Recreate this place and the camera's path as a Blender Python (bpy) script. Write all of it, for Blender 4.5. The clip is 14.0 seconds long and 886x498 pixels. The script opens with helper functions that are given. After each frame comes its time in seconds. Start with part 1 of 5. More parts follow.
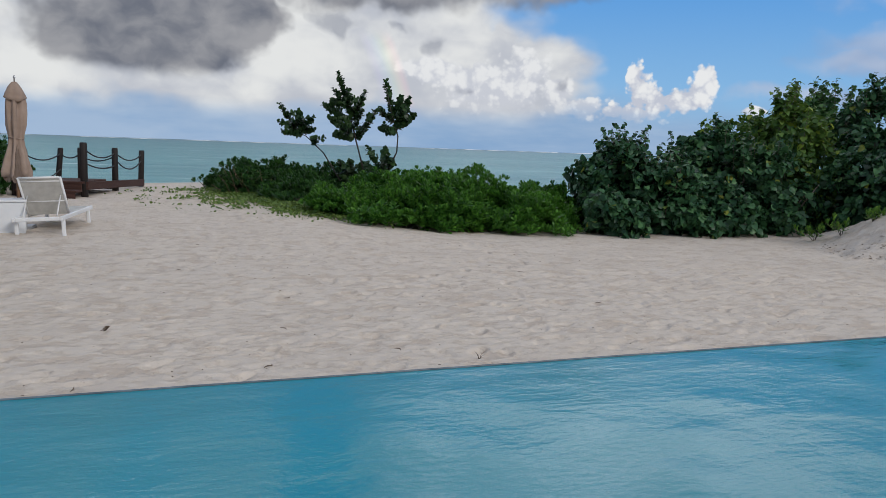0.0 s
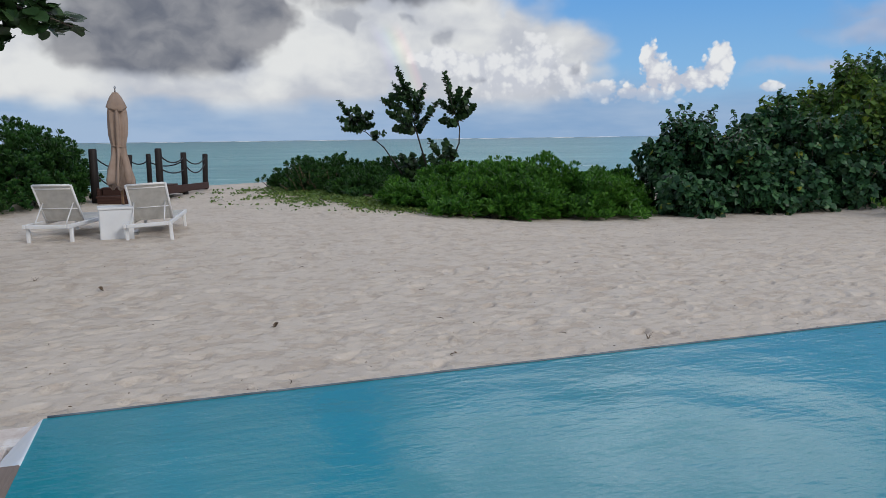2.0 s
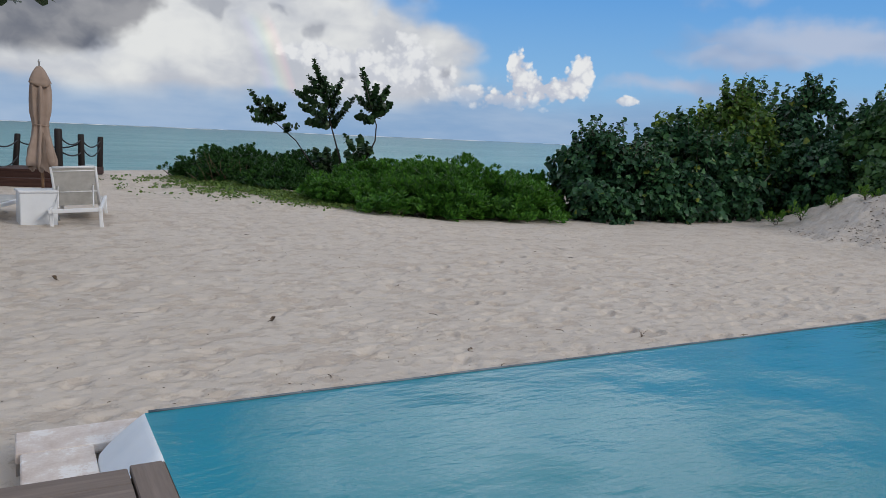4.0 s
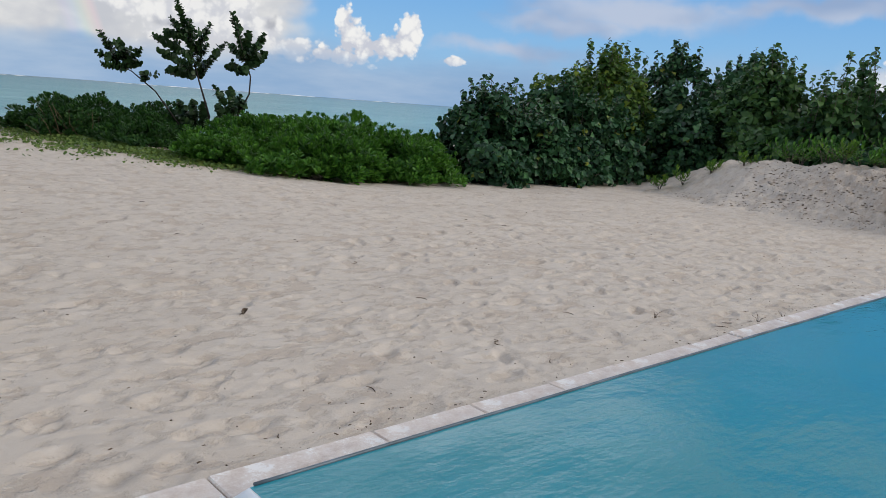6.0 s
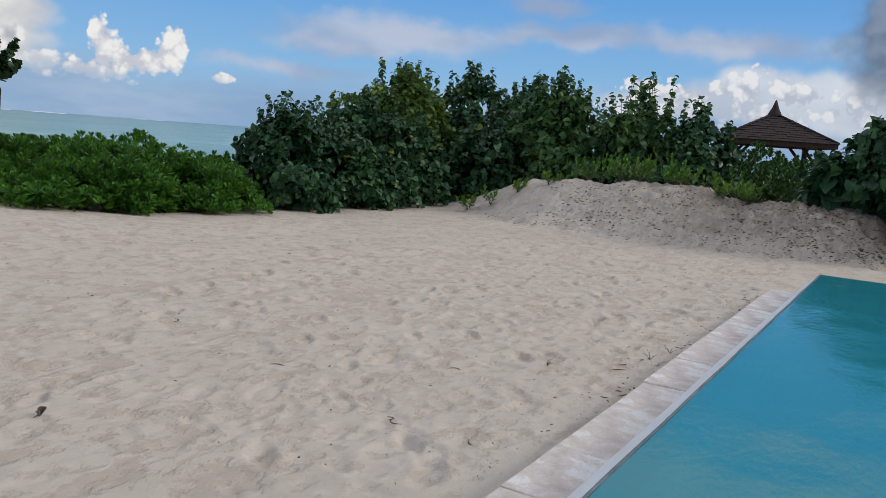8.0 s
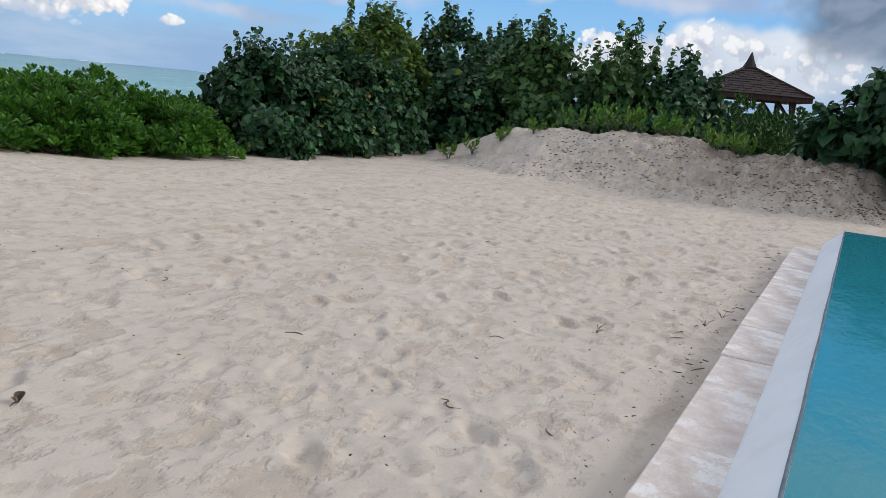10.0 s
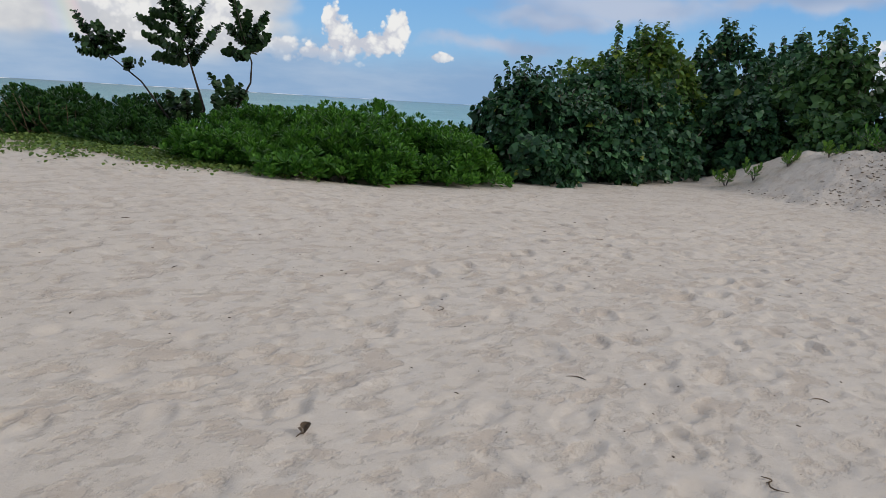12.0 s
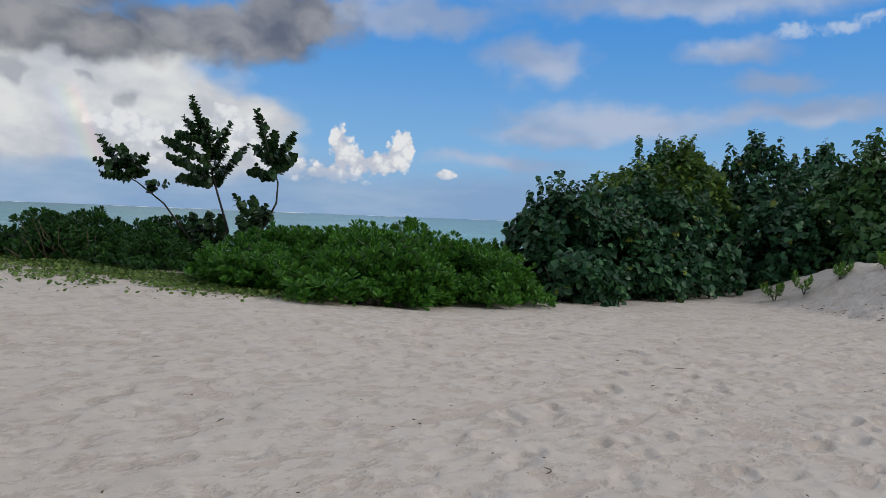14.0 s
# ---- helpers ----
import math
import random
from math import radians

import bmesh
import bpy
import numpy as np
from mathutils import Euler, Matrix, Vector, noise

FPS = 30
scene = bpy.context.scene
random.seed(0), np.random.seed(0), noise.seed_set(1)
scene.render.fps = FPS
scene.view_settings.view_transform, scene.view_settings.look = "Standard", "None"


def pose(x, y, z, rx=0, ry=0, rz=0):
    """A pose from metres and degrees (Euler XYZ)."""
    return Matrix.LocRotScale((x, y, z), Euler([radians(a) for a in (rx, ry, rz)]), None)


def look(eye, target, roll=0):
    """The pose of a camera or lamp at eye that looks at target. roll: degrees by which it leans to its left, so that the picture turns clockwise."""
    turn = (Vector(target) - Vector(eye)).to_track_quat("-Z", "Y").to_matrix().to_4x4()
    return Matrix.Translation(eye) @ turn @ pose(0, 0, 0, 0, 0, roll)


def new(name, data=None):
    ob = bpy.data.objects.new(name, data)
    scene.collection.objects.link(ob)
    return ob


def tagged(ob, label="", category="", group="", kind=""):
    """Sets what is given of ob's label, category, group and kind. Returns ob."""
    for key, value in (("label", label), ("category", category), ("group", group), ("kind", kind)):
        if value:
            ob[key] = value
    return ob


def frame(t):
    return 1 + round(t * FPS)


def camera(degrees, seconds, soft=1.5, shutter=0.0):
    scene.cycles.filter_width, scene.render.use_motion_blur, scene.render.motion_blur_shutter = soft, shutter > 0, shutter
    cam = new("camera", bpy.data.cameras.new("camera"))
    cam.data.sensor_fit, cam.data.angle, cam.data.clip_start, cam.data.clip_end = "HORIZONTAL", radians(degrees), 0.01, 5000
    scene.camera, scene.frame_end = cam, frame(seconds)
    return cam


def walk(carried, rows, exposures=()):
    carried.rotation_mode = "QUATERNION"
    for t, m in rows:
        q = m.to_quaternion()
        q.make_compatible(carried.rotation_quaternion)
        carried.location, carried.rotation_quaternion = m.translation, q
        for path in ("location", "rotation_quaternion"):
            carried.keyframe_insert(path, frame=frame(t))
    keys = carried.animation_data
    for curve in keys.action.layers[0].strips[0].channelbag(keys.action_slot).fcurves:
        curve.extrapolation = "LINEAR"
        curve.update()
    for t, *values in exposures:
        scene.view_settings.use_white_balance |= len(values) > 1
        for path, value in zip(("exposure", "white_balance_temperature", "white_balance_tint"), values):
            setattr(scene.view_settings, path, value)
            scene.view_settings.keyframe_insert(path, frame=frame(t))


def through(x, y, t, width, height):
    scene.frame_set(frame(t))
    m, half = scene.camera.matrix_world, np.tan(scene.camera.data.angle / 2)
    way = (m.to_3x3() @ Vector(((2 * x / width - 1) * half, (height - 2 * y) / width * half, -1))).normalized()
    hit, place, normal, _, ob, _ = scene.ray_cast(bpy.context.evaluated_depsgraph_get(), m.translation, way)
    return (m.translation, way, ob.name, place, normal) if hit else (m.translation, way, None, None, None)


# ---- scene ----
cam = camera(60.2, 14.0, 0.8)
PATH = [
    (0, (0.135, 0.042, 1.49), (0.824, 1.901, 1.228), 2.0),
    (0.5, (-0.153, 0.066, 1.475), (0.459, 1.946, 1.173), 1.1),
    (1, (-0.455, 0.157, 1.513), (0.066, 2.068, 1.232), -0.2),
    (1.5, (-0.758, 0.175, 1.515), (-0.252, 2.094, 1.269), -0.4),
    (2, (-1.008, 0.242, 1.486), (-0.369, 2.115, 1.199), -0.7),
    (2.5, (-1.259, 0.331, 1.5), (-0.501, 2.159, 1.212), 0.2),
    (3, (-1.569, 0.366, 1.495), (-0.741, 2.17, 1.25), 0.9),
    (3.2, (-1.698, 0.371, 1.488), (-0.846, 2.164, 1.241), 1.5),
    (5.3, (-2.624, 1.575, 1.459), (-1.467, 3.169, 1.111), 3.2),
    (5.5, (-2.69, 1.749, 1.435), (-1.495, 3.315, 1.089), 3.7),
    (6, (-2.712, 2.095, 1.408), (-1.396, 3.556, 1.04), 4.2),
    (6.5, (-2.662, 2.405, 1.469), (-1.317, 3.845, 1.125), 1.8),
    (7, (-2.604, 2.751, 1.474), (-1.057, 3.984, 1.177), 0.5),
    (7.2, (-2.568, 2.825, 1.47), (-0.961, 3.981, 1.188), 0.8),
    (9.3, (-2.053, 3.932, 1.247), (-0.339, 4.913, 0.93), 6.0),
    (9.5, (-2.032, 3.984, 1.253), (-0.323, 4.968, 0.924), 6.3),
    (10, (-2.034, 4.018, 1.243), (-0.301, 4.935, 0.847), 5.4),
    (10.5, (-2.046, 4.057, 1.227), (-0.312, 4.938, 0.762), 6.1),
    (11, (-2.05, 4.145, 1.22), (-0.472, 5.309, 0.828), 4.8),
    (11.5, (-1.927, 4.35, 1.208), (-0.575, 5.786, 0.876), 4.2),
    (12, (-1.821, 4.388, 1.185), (-0.488, 5.831, 0.81), 3.4),
    (12.5, (-1.837, 4.468, 1.198), (-0.485, 5.891, 0.815), 3.4),
    (13, (-1.853, 4.747, 1.222), (-0.5, 6.19, 0.927), 1.6),
    (13.5, (-1.743, 4.995, 1.134), (-0.304, 6.369, 0.937), 1.8),
    (14, (-1.693, 5.288, 1.196), (-0.36, 6.777, 1.115), 2.3),
]
walk(cam, [(t, look(eye, target, roll)) for t, eye, target, roll in PATH],
     [(0.0, -0.17, 6220, 10), (3.0, -0.2, 6180, 10), (5.5, -0.18, 6350, 10), (6.0, -0.06, 6400, 10), (7.0, -0.14, 6450, 10), (9.5, 0.0, 6450, 10), (10.5, 0.18, 6500, 10), (11.5, -0.16, 6450, 10), (12.5, -0.06, 6350, 10), (13.0, -0.2, 6300, 10), (14.0, -0.25, 6200, 10)])

# ---- light ----
SUN_EL, SUN_AZ = 28.0, 150.0          # degrees; azimuth clockwise from +y
sun = new("sun", bpy.data.lights.new("sun", "SUN"))
sun.data.energy, sun.data.angle, sun.data.color = 1.5, radians(16), (1.0, 0.94, 0.86)
_a, _e = radians(SUN_AZ), radians(SUN_EL)
TO_SUN = Vector((math.sin(_a) * math.cos(_e), math.cos(_a) * math.cos(_e), math.sin(_e)))
sun.matrix_world = look(TO_SUN * 30, (0, 0, 0))

world = bpy.data.worlds.new("sky")
scene.world = world
world.use_nodes = True
WN, WL = world.node_tree.nodes, world.node_tree.links
WN.clear()
SKY_STRENGTH = 0.1


def wn(kind, **sockets):
    n = WN.new(kind)
    for k, v in sockets.items():
        n.inputs[int(k[1:])].default_value = v
    return n


def wmath(op, a, b=None, clamp=False):
    n = WN.new("ShaderNodeMath")
    n.operation, n.use_clamp = op, clamp
    for i, v in enumerate((a, b)):
        if v is None:
            continue
        if isinstance(v, (int, float)):
            n.inputs[i].default_value = v
        else:
            WL.new(v, n.inputs[i])
    return n.outputs[0]


def wramp(value, lo, hi, a=0.0, b=1.0):
    n = WN.new("ShaderNodeMapRange")
    n.interpolation_type = "SMOOTHSTEP"
    WL.new(value, n.inputs[0])
    for i, v in enumerate((lo, hi, a, b)):
        n.inputs[1 + i].default_value = v
    return n.outputs[0]


def wmix(fac, a, b):
    n = WN.new("ShaderNodeMix")
    n.data_type = "RGBA"
    for i, v in ((0, fac), (6, a), (7, b)):
        if isinstance(v, (int, float)):
            n.inputs[i].default_value = v
        elif isinstance(v, tuple):
            n.inputs[i].default_value = (*[c / SKY_STRENGTH for c in v], 1)
        else:
            WL.new(v, n.inputs[i])
    return n.outputs[2]


def wnoise(vec, scale, detail, rough, stretch=(1, 1, 1), shift=(0, 0, 0)):
    m = WN.new("ShaderNodeMapping")
    WL.new(vec, m.inputs[0])
    m.inputs[1].default_value, m.inputs[3].default_value = shift, stretch
    n = WN.new("ShaderNodeTexNoise")
    WL.new(m.outputs[0], n.inputs["Vector"])
    n.inputs["Scale"].default_value, n.inputs["Detail"].default_value, n.inputs["Roughness"].default_value = scale, detail, rough
    return n.outputs["Fac"]


direction = WN.new("ShaderNodeTexCoord").outputs["Generated"]
_s = WN.new("ShaderNodeSeparateXYZ")
WL.new(direction, _s.inputs[0])
AZ = wmath("MULTIPLY", wmath("ARCTAN2", _s.outputs[0], _s.outputs[1]), 57.2958)
EL = wmath("MULTIPLY", wmath("ARCSINE", _s.outputs[2]), 57.2958)
_c = WN.new("ShaderNodeCombineXYZ")
WL.new(AZ, _c.inputs[0])
WL.new(EL, _c.inputs[1])
ANG = _c.outputs[0]
_w = WN.new("ShaderNodeTexNoise")
_w.inputs["Scale"].default_value, _w.inputs["Detail"].default_value = 0.35, 3
WL.new(ANG, _w.inputs["Vector"])
_v = WN.new("ShaderNodeVectorMath")
_v.operation = "MULTIPLY_ADD"
WL.new(_w.outputs["Color"], _v.inputs[0])
_v.inputs[1].default_value = (3.0, 2.2, 0)
WL.new(ANG, _v.inputs[2])
puff = wnoise(_v.outputs[0], 0.40, 5, 0.47, stretch=(1, 1.35, 1))            # lumps of two or three degrees
fine = wnoise(_v.outputs[0], 1.5, 6, 0.55, shift=(5, 1, 0))
broad = wnoise(ANG, 0.13, 5, 0.55, shift=(7, 3, 0))
soft = wnoise(ANG, 0.22, 3, 0.45, stretch=(0.7, 1.3, 1), shift=(1, 6, 2))
streak = wnoise(ANG, 0.16, 6, 0.6, stretch=(0.35, 1.6, 1), shift=(2, 9, 4))
_h = WN.new("ShaderNodeTexVoronoi")                                           # rounded cauliflower heads
_h.feature = "SMOOTH_F1"
_h.inputs["Scale"].default_value, _h.inputs["Detail"].default_value, _h.inputs["Roughness"].default_value, _h.inputs["Smoothness"].default_value = 0.85, 2.5, 0.55, 0.35
_m = WN.new("ShaderNodeVectorMath")
_m.operation = "MULTIPLY_ADD"
WL.new(_w.outputs["Color"], _m.inputs[0])
_m.inputs[1].default_value = (0.9, 0.7, 0)
WL.new(ANG, _m.inputs[2])
WL.new(_m.outputs[0], _h.inputs["Vector"])
heads = wmath("SUBTRACT", 1.0, _h.outputs["Distance"])


_t = WN.new("ShaderNodeVectorMath")
_t.operation = "MULTIPLY_ADD"
WL.new(_w.outputs["Color"], _t.inputs[0])
_t.inputs[1].default_value = (5.0, 2.6, 0)
_u = WN.new("ShaderNodeVectorMath")
_u.operation = "SUBTRACT"
WL.new(ANG, _u.inputs[0])
_u.inputs[1].default_value = (2.5, 1.3, 0)
WL.new(_u.outputs[0], _t.inputs[2])
TORN = _t.outputs[0]                                                         # the same angles, pulled about for ragged edges


def blobs(spots, where):
    """The strongest of several soft ellipses (azimuth, elevation, half width, half height) on the sky."""
    best = None
    for a, e, ra, re in spots:
        sub = WN.new("ShaderNodeVectorMath")
        sub.operation = "SUBTRACT"
        WL.new(where, sub.inputs[0])
        sub.inputs[1].default_value = (a, e, 0)
        mul = WN.new("ShaderNodeVectorMath")
        mul.operation = "MULTIPLY"
        WL.new(sub.outputs[0], mul.inputs[0])
        mul.inputs[1].default_value = (1 / ra, 1 / re, 0)
        ln = WN.new("ShaderNodeVectorMath")
        ln.operation = "LENGTH"
        WL.new(mul.outputs[0], ln.inputs[0])
        f = wmath("SUBTRACT", 1.0, ln.outputs["Value"])
        best = f if best is None else wmath("MAXIMUM", best, f)
    return best


def cloud(spots, lump, amp, lo, hi, where=None):
    d = wmath("ADD", blobs(spots, where or TORN), wmath("MULTIPLY", wmath("SUBTRACT", lump, 0.5), amp))
    return wramp(d, lo, hi), d


nishita = WN.new("ShaderNodeTexSky")
nishita.sky_type, nishita.sun_disc = "NISHITA", False
nishita.sun_elevation, nishita.sun_rotation = radians(SUN_EL), radians(SUN_AZ)
nishita.air_density, nishita.dust_density, nishita.ozone_density = 1.3, 0.4, 2.5
col = nishita.outputs[0]
blue = wmix(wramp(EL, 0.0, 16.0), (0.30, 0.56, 0.84), (0.080, 0.33, 0.79))
col = wmix(0.92, col, blue)
# clouds of the rest of the sky, overhead and behind
back = wramp(wmath("ADD", broad, wmath("MULTIPLY", streak, 0.35)), 0.50, 0.70)
high = wramp(EL, 16.0, 24.0)
rear = wramp(wmath("ABSOLUTE", AZ), 92.0, 110.0)
col = wmix(wmath("MULTIPLY", back, wmath("MAXIMUM", high, rear)), col, wmix(puff, (0.45, 0.45, 0.47), (0.96, 0.94, 0.91)))
# thin lavender sheets to the right
m, d = cloud([(54, 7.4, 9, 1.5), (50, 6.4, 6, 0.9), (67, 8.0, 10, 1.0), (48.2, 11.6, 4, 1.9), (62, 12.1, 3.6, 1.0), (65, 9.9, 3.4, 0.9), (46, 4.3, 6, 0.9), (58, 15.6, 16, 1.3), (39, 14.6, 8, 1.4), (77, 8.0, 9, 1.2)], wmath("ADD", wmath("MULTIPLY", streak, 0.6), wmath("MULTIPLY", puff, 0.4)), 1.7, -0.25, 0.75)
col = wmix(wmath("MULTIPLY", m, 0.85), col, wmix(wramp(soft, 0.35, 0.65), (0.33, 0.42, 0.60), (0.55, 0.60, 0.72)))
m, d = cloud([(65.6, 13.4, 1.6, 0.7), (69, 13.5, 2.4, 0.5)], fine, 1.6, -0.1, 0.8)
col = wmix(wmath("MULTIPLY", m, 0.7), col, (0.62, 0.70, 0.82))
# pale bank along the horizon
col = wmix(wramp(wmath("ADD", EL, wmath("MULTIPLY", wmath("SUBTRACT", soft, 0.5), 4.0)), 5.2, 1.4, 0.0, 0.88), col, wmix(wramp(streak, 0.35, 0.65), (0.27, 0.41, 0.62), (0.42, 0.53, 0.69)))
# the great white bank, flat below and soft to the right
m, d = cloud([(6, 7.0, 26, 6.4), (15, 7.6, 13, 5.6), (23, 5.2, 9.5, 4.8), (-22, 8.0, 22, 7), (32, 25, 12, 7)], soft, 0.9, -0.06, 0.30)
lum = wramp(wmath("ADD", soft, wmath("ADD", wmath("MULTIPLY", puff, 0.45), wmath("MULTIPLY", EL, 0.012))), 0.60, 0.98)
col = wmix(wmath("MULTIPLY", m, wramp(wmath("ADD", EL, wmath("MULTIPLY", soft, 1.6)), 2.2, 4.0, 0.06, 1.0)), col, wmix(lum, (0.58, 0.595, 0.635), (0.88, 0.87, 0.83)))
# unseen cloud deck above the view, made extra bright for the pool's reflection
m, d = cloud([(29, 24, 16, 8.5), (44, 22, 18, 7), (2, 32, 18, 6), (-20, 33, 14, 6)], soft, 0.35, -0.1, 0.7, ANG)
col = wmix(wmath("MULTIPLY", m, wramp(EL, 15.2, 17.5)), col, wmix(wramp(soft, 0.3, 0.7), (1.0, 1.03, 1.08), (2.3, 2.32, 2.35)))
# sunlit cumulus heads, some standing before the bank and some free
lum = wramp(wmath("ADD", wmath("MULTIPLY", heads, 0.7), wmath("ADD", wmath("MULTIPLY", fine, 0.3), wmath("MULTIPLY", EL, 0.055))), 0.26, 0.62)
m, d = cloud([(22.2, 4.9, 2.5, 1.8), (25.8, 5.3, 2.3, 2.0), (24, 3.9, 4.4, 1.8), (28.3, 4.3, 1.3, 1.3), (30.0, 3.2, 2.4, 0.9), (19, 5.6, 2.6, 1.3)], wmath("ADD", wmath("MULTIPLY", heads, 0.7), wmath("MULTIPLY", puff, 0.4)), 1.0, -0.28, 0.12, ANG)
col = wmix(wmath("MULTIPLY", m, wramp(wmath("ADD", EL, wmath("MULTIPLY", puff, 1.2)), 2.6, 4.4, 0.05, 0.9)), col, wmix(lum, (0.66, 0.67, 0.71), (0.90, 0.89, 0.87)))
m, d = cloud([(33.9, 5.2, 1.1, 1.8), (34.4, 4.0, 1.9, 1.5), (36.2, 3.8, 2.8, 1.3), (38.6, 5.3, 1.05, 1.6), (37.8, 4.2, 1.7, 1.4), (33.3, 2.9, 3.2, 0.9), (41.7, 3.2, 1.1, 0.45)], heads, 0.9, -0.26, 0.04, ANG)
col = wmix(wmath("MULTIPLY", m, wramp(wmath("ADD", EL, wmath("MULTIPLY", puff, 1.2)), 2.4, 4.2, 0.10, 1.0)), col, wmix(lum, (0.60, 0.62, 0.69), (0.92, 0.91, 0.885)))
m, d = cloud([(74, 3.8, 6, 1.8), (80, 4.4, 8, 2.4), (86, 3.8, 5, 2.6)], soft, 0.7, -0.05, 0.45)
col = wmix(wmath("MULTIPLY", m, 0.85), col, wmix(wramp(soft, 0.3, 0.7), (0.55, 0.60, 0.69), (0.76, 0.79, 0.83)))
m, d = cloud([(72.1, 4.6, 2.0, 1.3), (74.6, 4.4, 3.0, 1.2), (78.5, 4.9, 3.0, 1.8), (82, 4.6, 3.4, 1.6), (86, 3.8, 3.4, 1.6), (77, 3.4, 9, 1.1)], heads, 1.1, -0.25, 0.0, ANG)
col = wmix(wmath("MULTIPLY", m, wramp(EL, 1.6, 4.4, 0.25, 0.95)), col, wmix(lum, (0.50, 0.55, 0.65), (0.84, 0.85, 0.87)))
# dark rain cloud with a flat base
m, d = cloud([(-1.6, 7.6, 8.4, 4.2), (4.0, 8.6, 5.4, 3.0), (-2, 11.5, 9, 3.6), (1, 6.4, 6.5, 2.6)], wmath("ADD", wmath("MULTIPLY", broad, 0.5), wmath("MULTIPLY", puff, 0.5)), 0.75, 0.04, 0.36)
m = wmath("MULTIPLY", m, wramp(wmath("SUBTRACT", EL, wmath("MULTIPLY", puff, 0.8)), 3.4, 4.8))
d2, d = cloud([(15, 11.3, 10, 2.3), (25, 12.4, 9, 2.7), (30, 13.6, 5.5, 2.4), (7, 14, 16, 3.4), (-10, 17, 16, 4.5)], wmath("ADD", wmath("MULTIPLY", broad, 0.5), wmath("MULTIPLY", puff, 0.5)), 1.0, -0.05, 0.45)
col = wmix(wmath("MULTIPLY", wmath("MAXIMUM", m, d2), 0.95), col, wmix(wramp(wmath("ADD", wmath("MULTIPLY", soft, 0.5), wmath("MULTIPLY", puff, 0.5)), 0.34, 0.66), (0.145, 0.158, 0.195), (0.37, 0.365, 0.375)))
m, d = cloud([(12.1, 8.4, 2.2, 0.9), (19.6, 7.5, 1.5, 0.8), (16.6, 8.6, 1.5, 0.5), (21.3, 4.5, 1.3, 0.45), (29.2, 4.6, 0.7, 0.5)], puff, 2.2, 0.0, 0.9)
col = wmix(wmath("MULTIPLY", m, 0.6), col, (0.27, 0.29, 0.35))
m, d = cloud([(91, 8.2, 8.0, 5.2), (100, 9, 12, 8)], wmath("ADD", wmath("MULTIPLY", soft, 0.6), wmath("MULTIPLY", puff, 0.4)), 0.8, -0.02, 0.40)
col = wmix(wmath("MULTIPLY", m, 0.92), col, wmix(wramp(puff, 0.35, 0.65), (0.14, 0.185, 0.26), (0.24, 0.29, 0.38)))
# a short piece of rainbow opposite the sun
anti = WN.new("ShaderNodeVectorMath")
anti.operation = "DOT_PRODUCT"
WL.new(direction, anti.inputs[0])
_ra, _re = radians(16.6 - 39.0), radians(-9.0)
anti.inputs[1].default_value = (math.sin(_ra) * math.cos(_re), math.cos(_ra) * math.cos(_re), math.sin(_re))
bow = wmath("MULTIPLY", wmath("ARCCOSINE", anti.outputs["Value"]), 57.2958)
ring = WN.new("ShaderNodeValToRGB")
ring.color_ramp.elements[0].color, ring.color_ramp.elements[1].color = (0, 0, 0, 1), (0, 0, 0, 1)
for p, c in ((0.2, (0.15, 0.1, 0.6)), (0.4, (0.1, 0.5, 0.7)), (0.55, (0.4, 0.8, 0.2)), (0.7, (1.2, 0.8, 0.1)), (0.85, (1.2, 0.25, 0.1))):
    ring.color_ramp.elements.new(p).color = (*c, 1)
WL.new(wmath("DIVIDE", wmath("SUBTRACT", bow, 39.6), 2.4, True), ring.inputs[0])
add = WN.new("ShaderNodeMix")
add.data_type, add.blend_type = "RGBA", "ADD"
WL.new(wmath("MULTIPLY", wramp(EL, 2.2, 4.5), wmath("MULTIPLY", wramp(EL, 8.6, 6.0), wmath("MULTIPLY", wramp(AZ, 5.0, 10.0), 2.4))), add.inputs[0])
WL.new(col, add.inputs[6])
WL.new(ring.outputs[0], add.inputs[7])
col = add.outputs[2]
bg = WN.new("ShaderNodeBackground")
bg.inputs[1].default_value = SKY_STRENGTH
WL.new(col, bg.inputs[0])
WL.new(bg.outputs[0], WN.new("ShaderNodeOutputWorld").inputs[0])


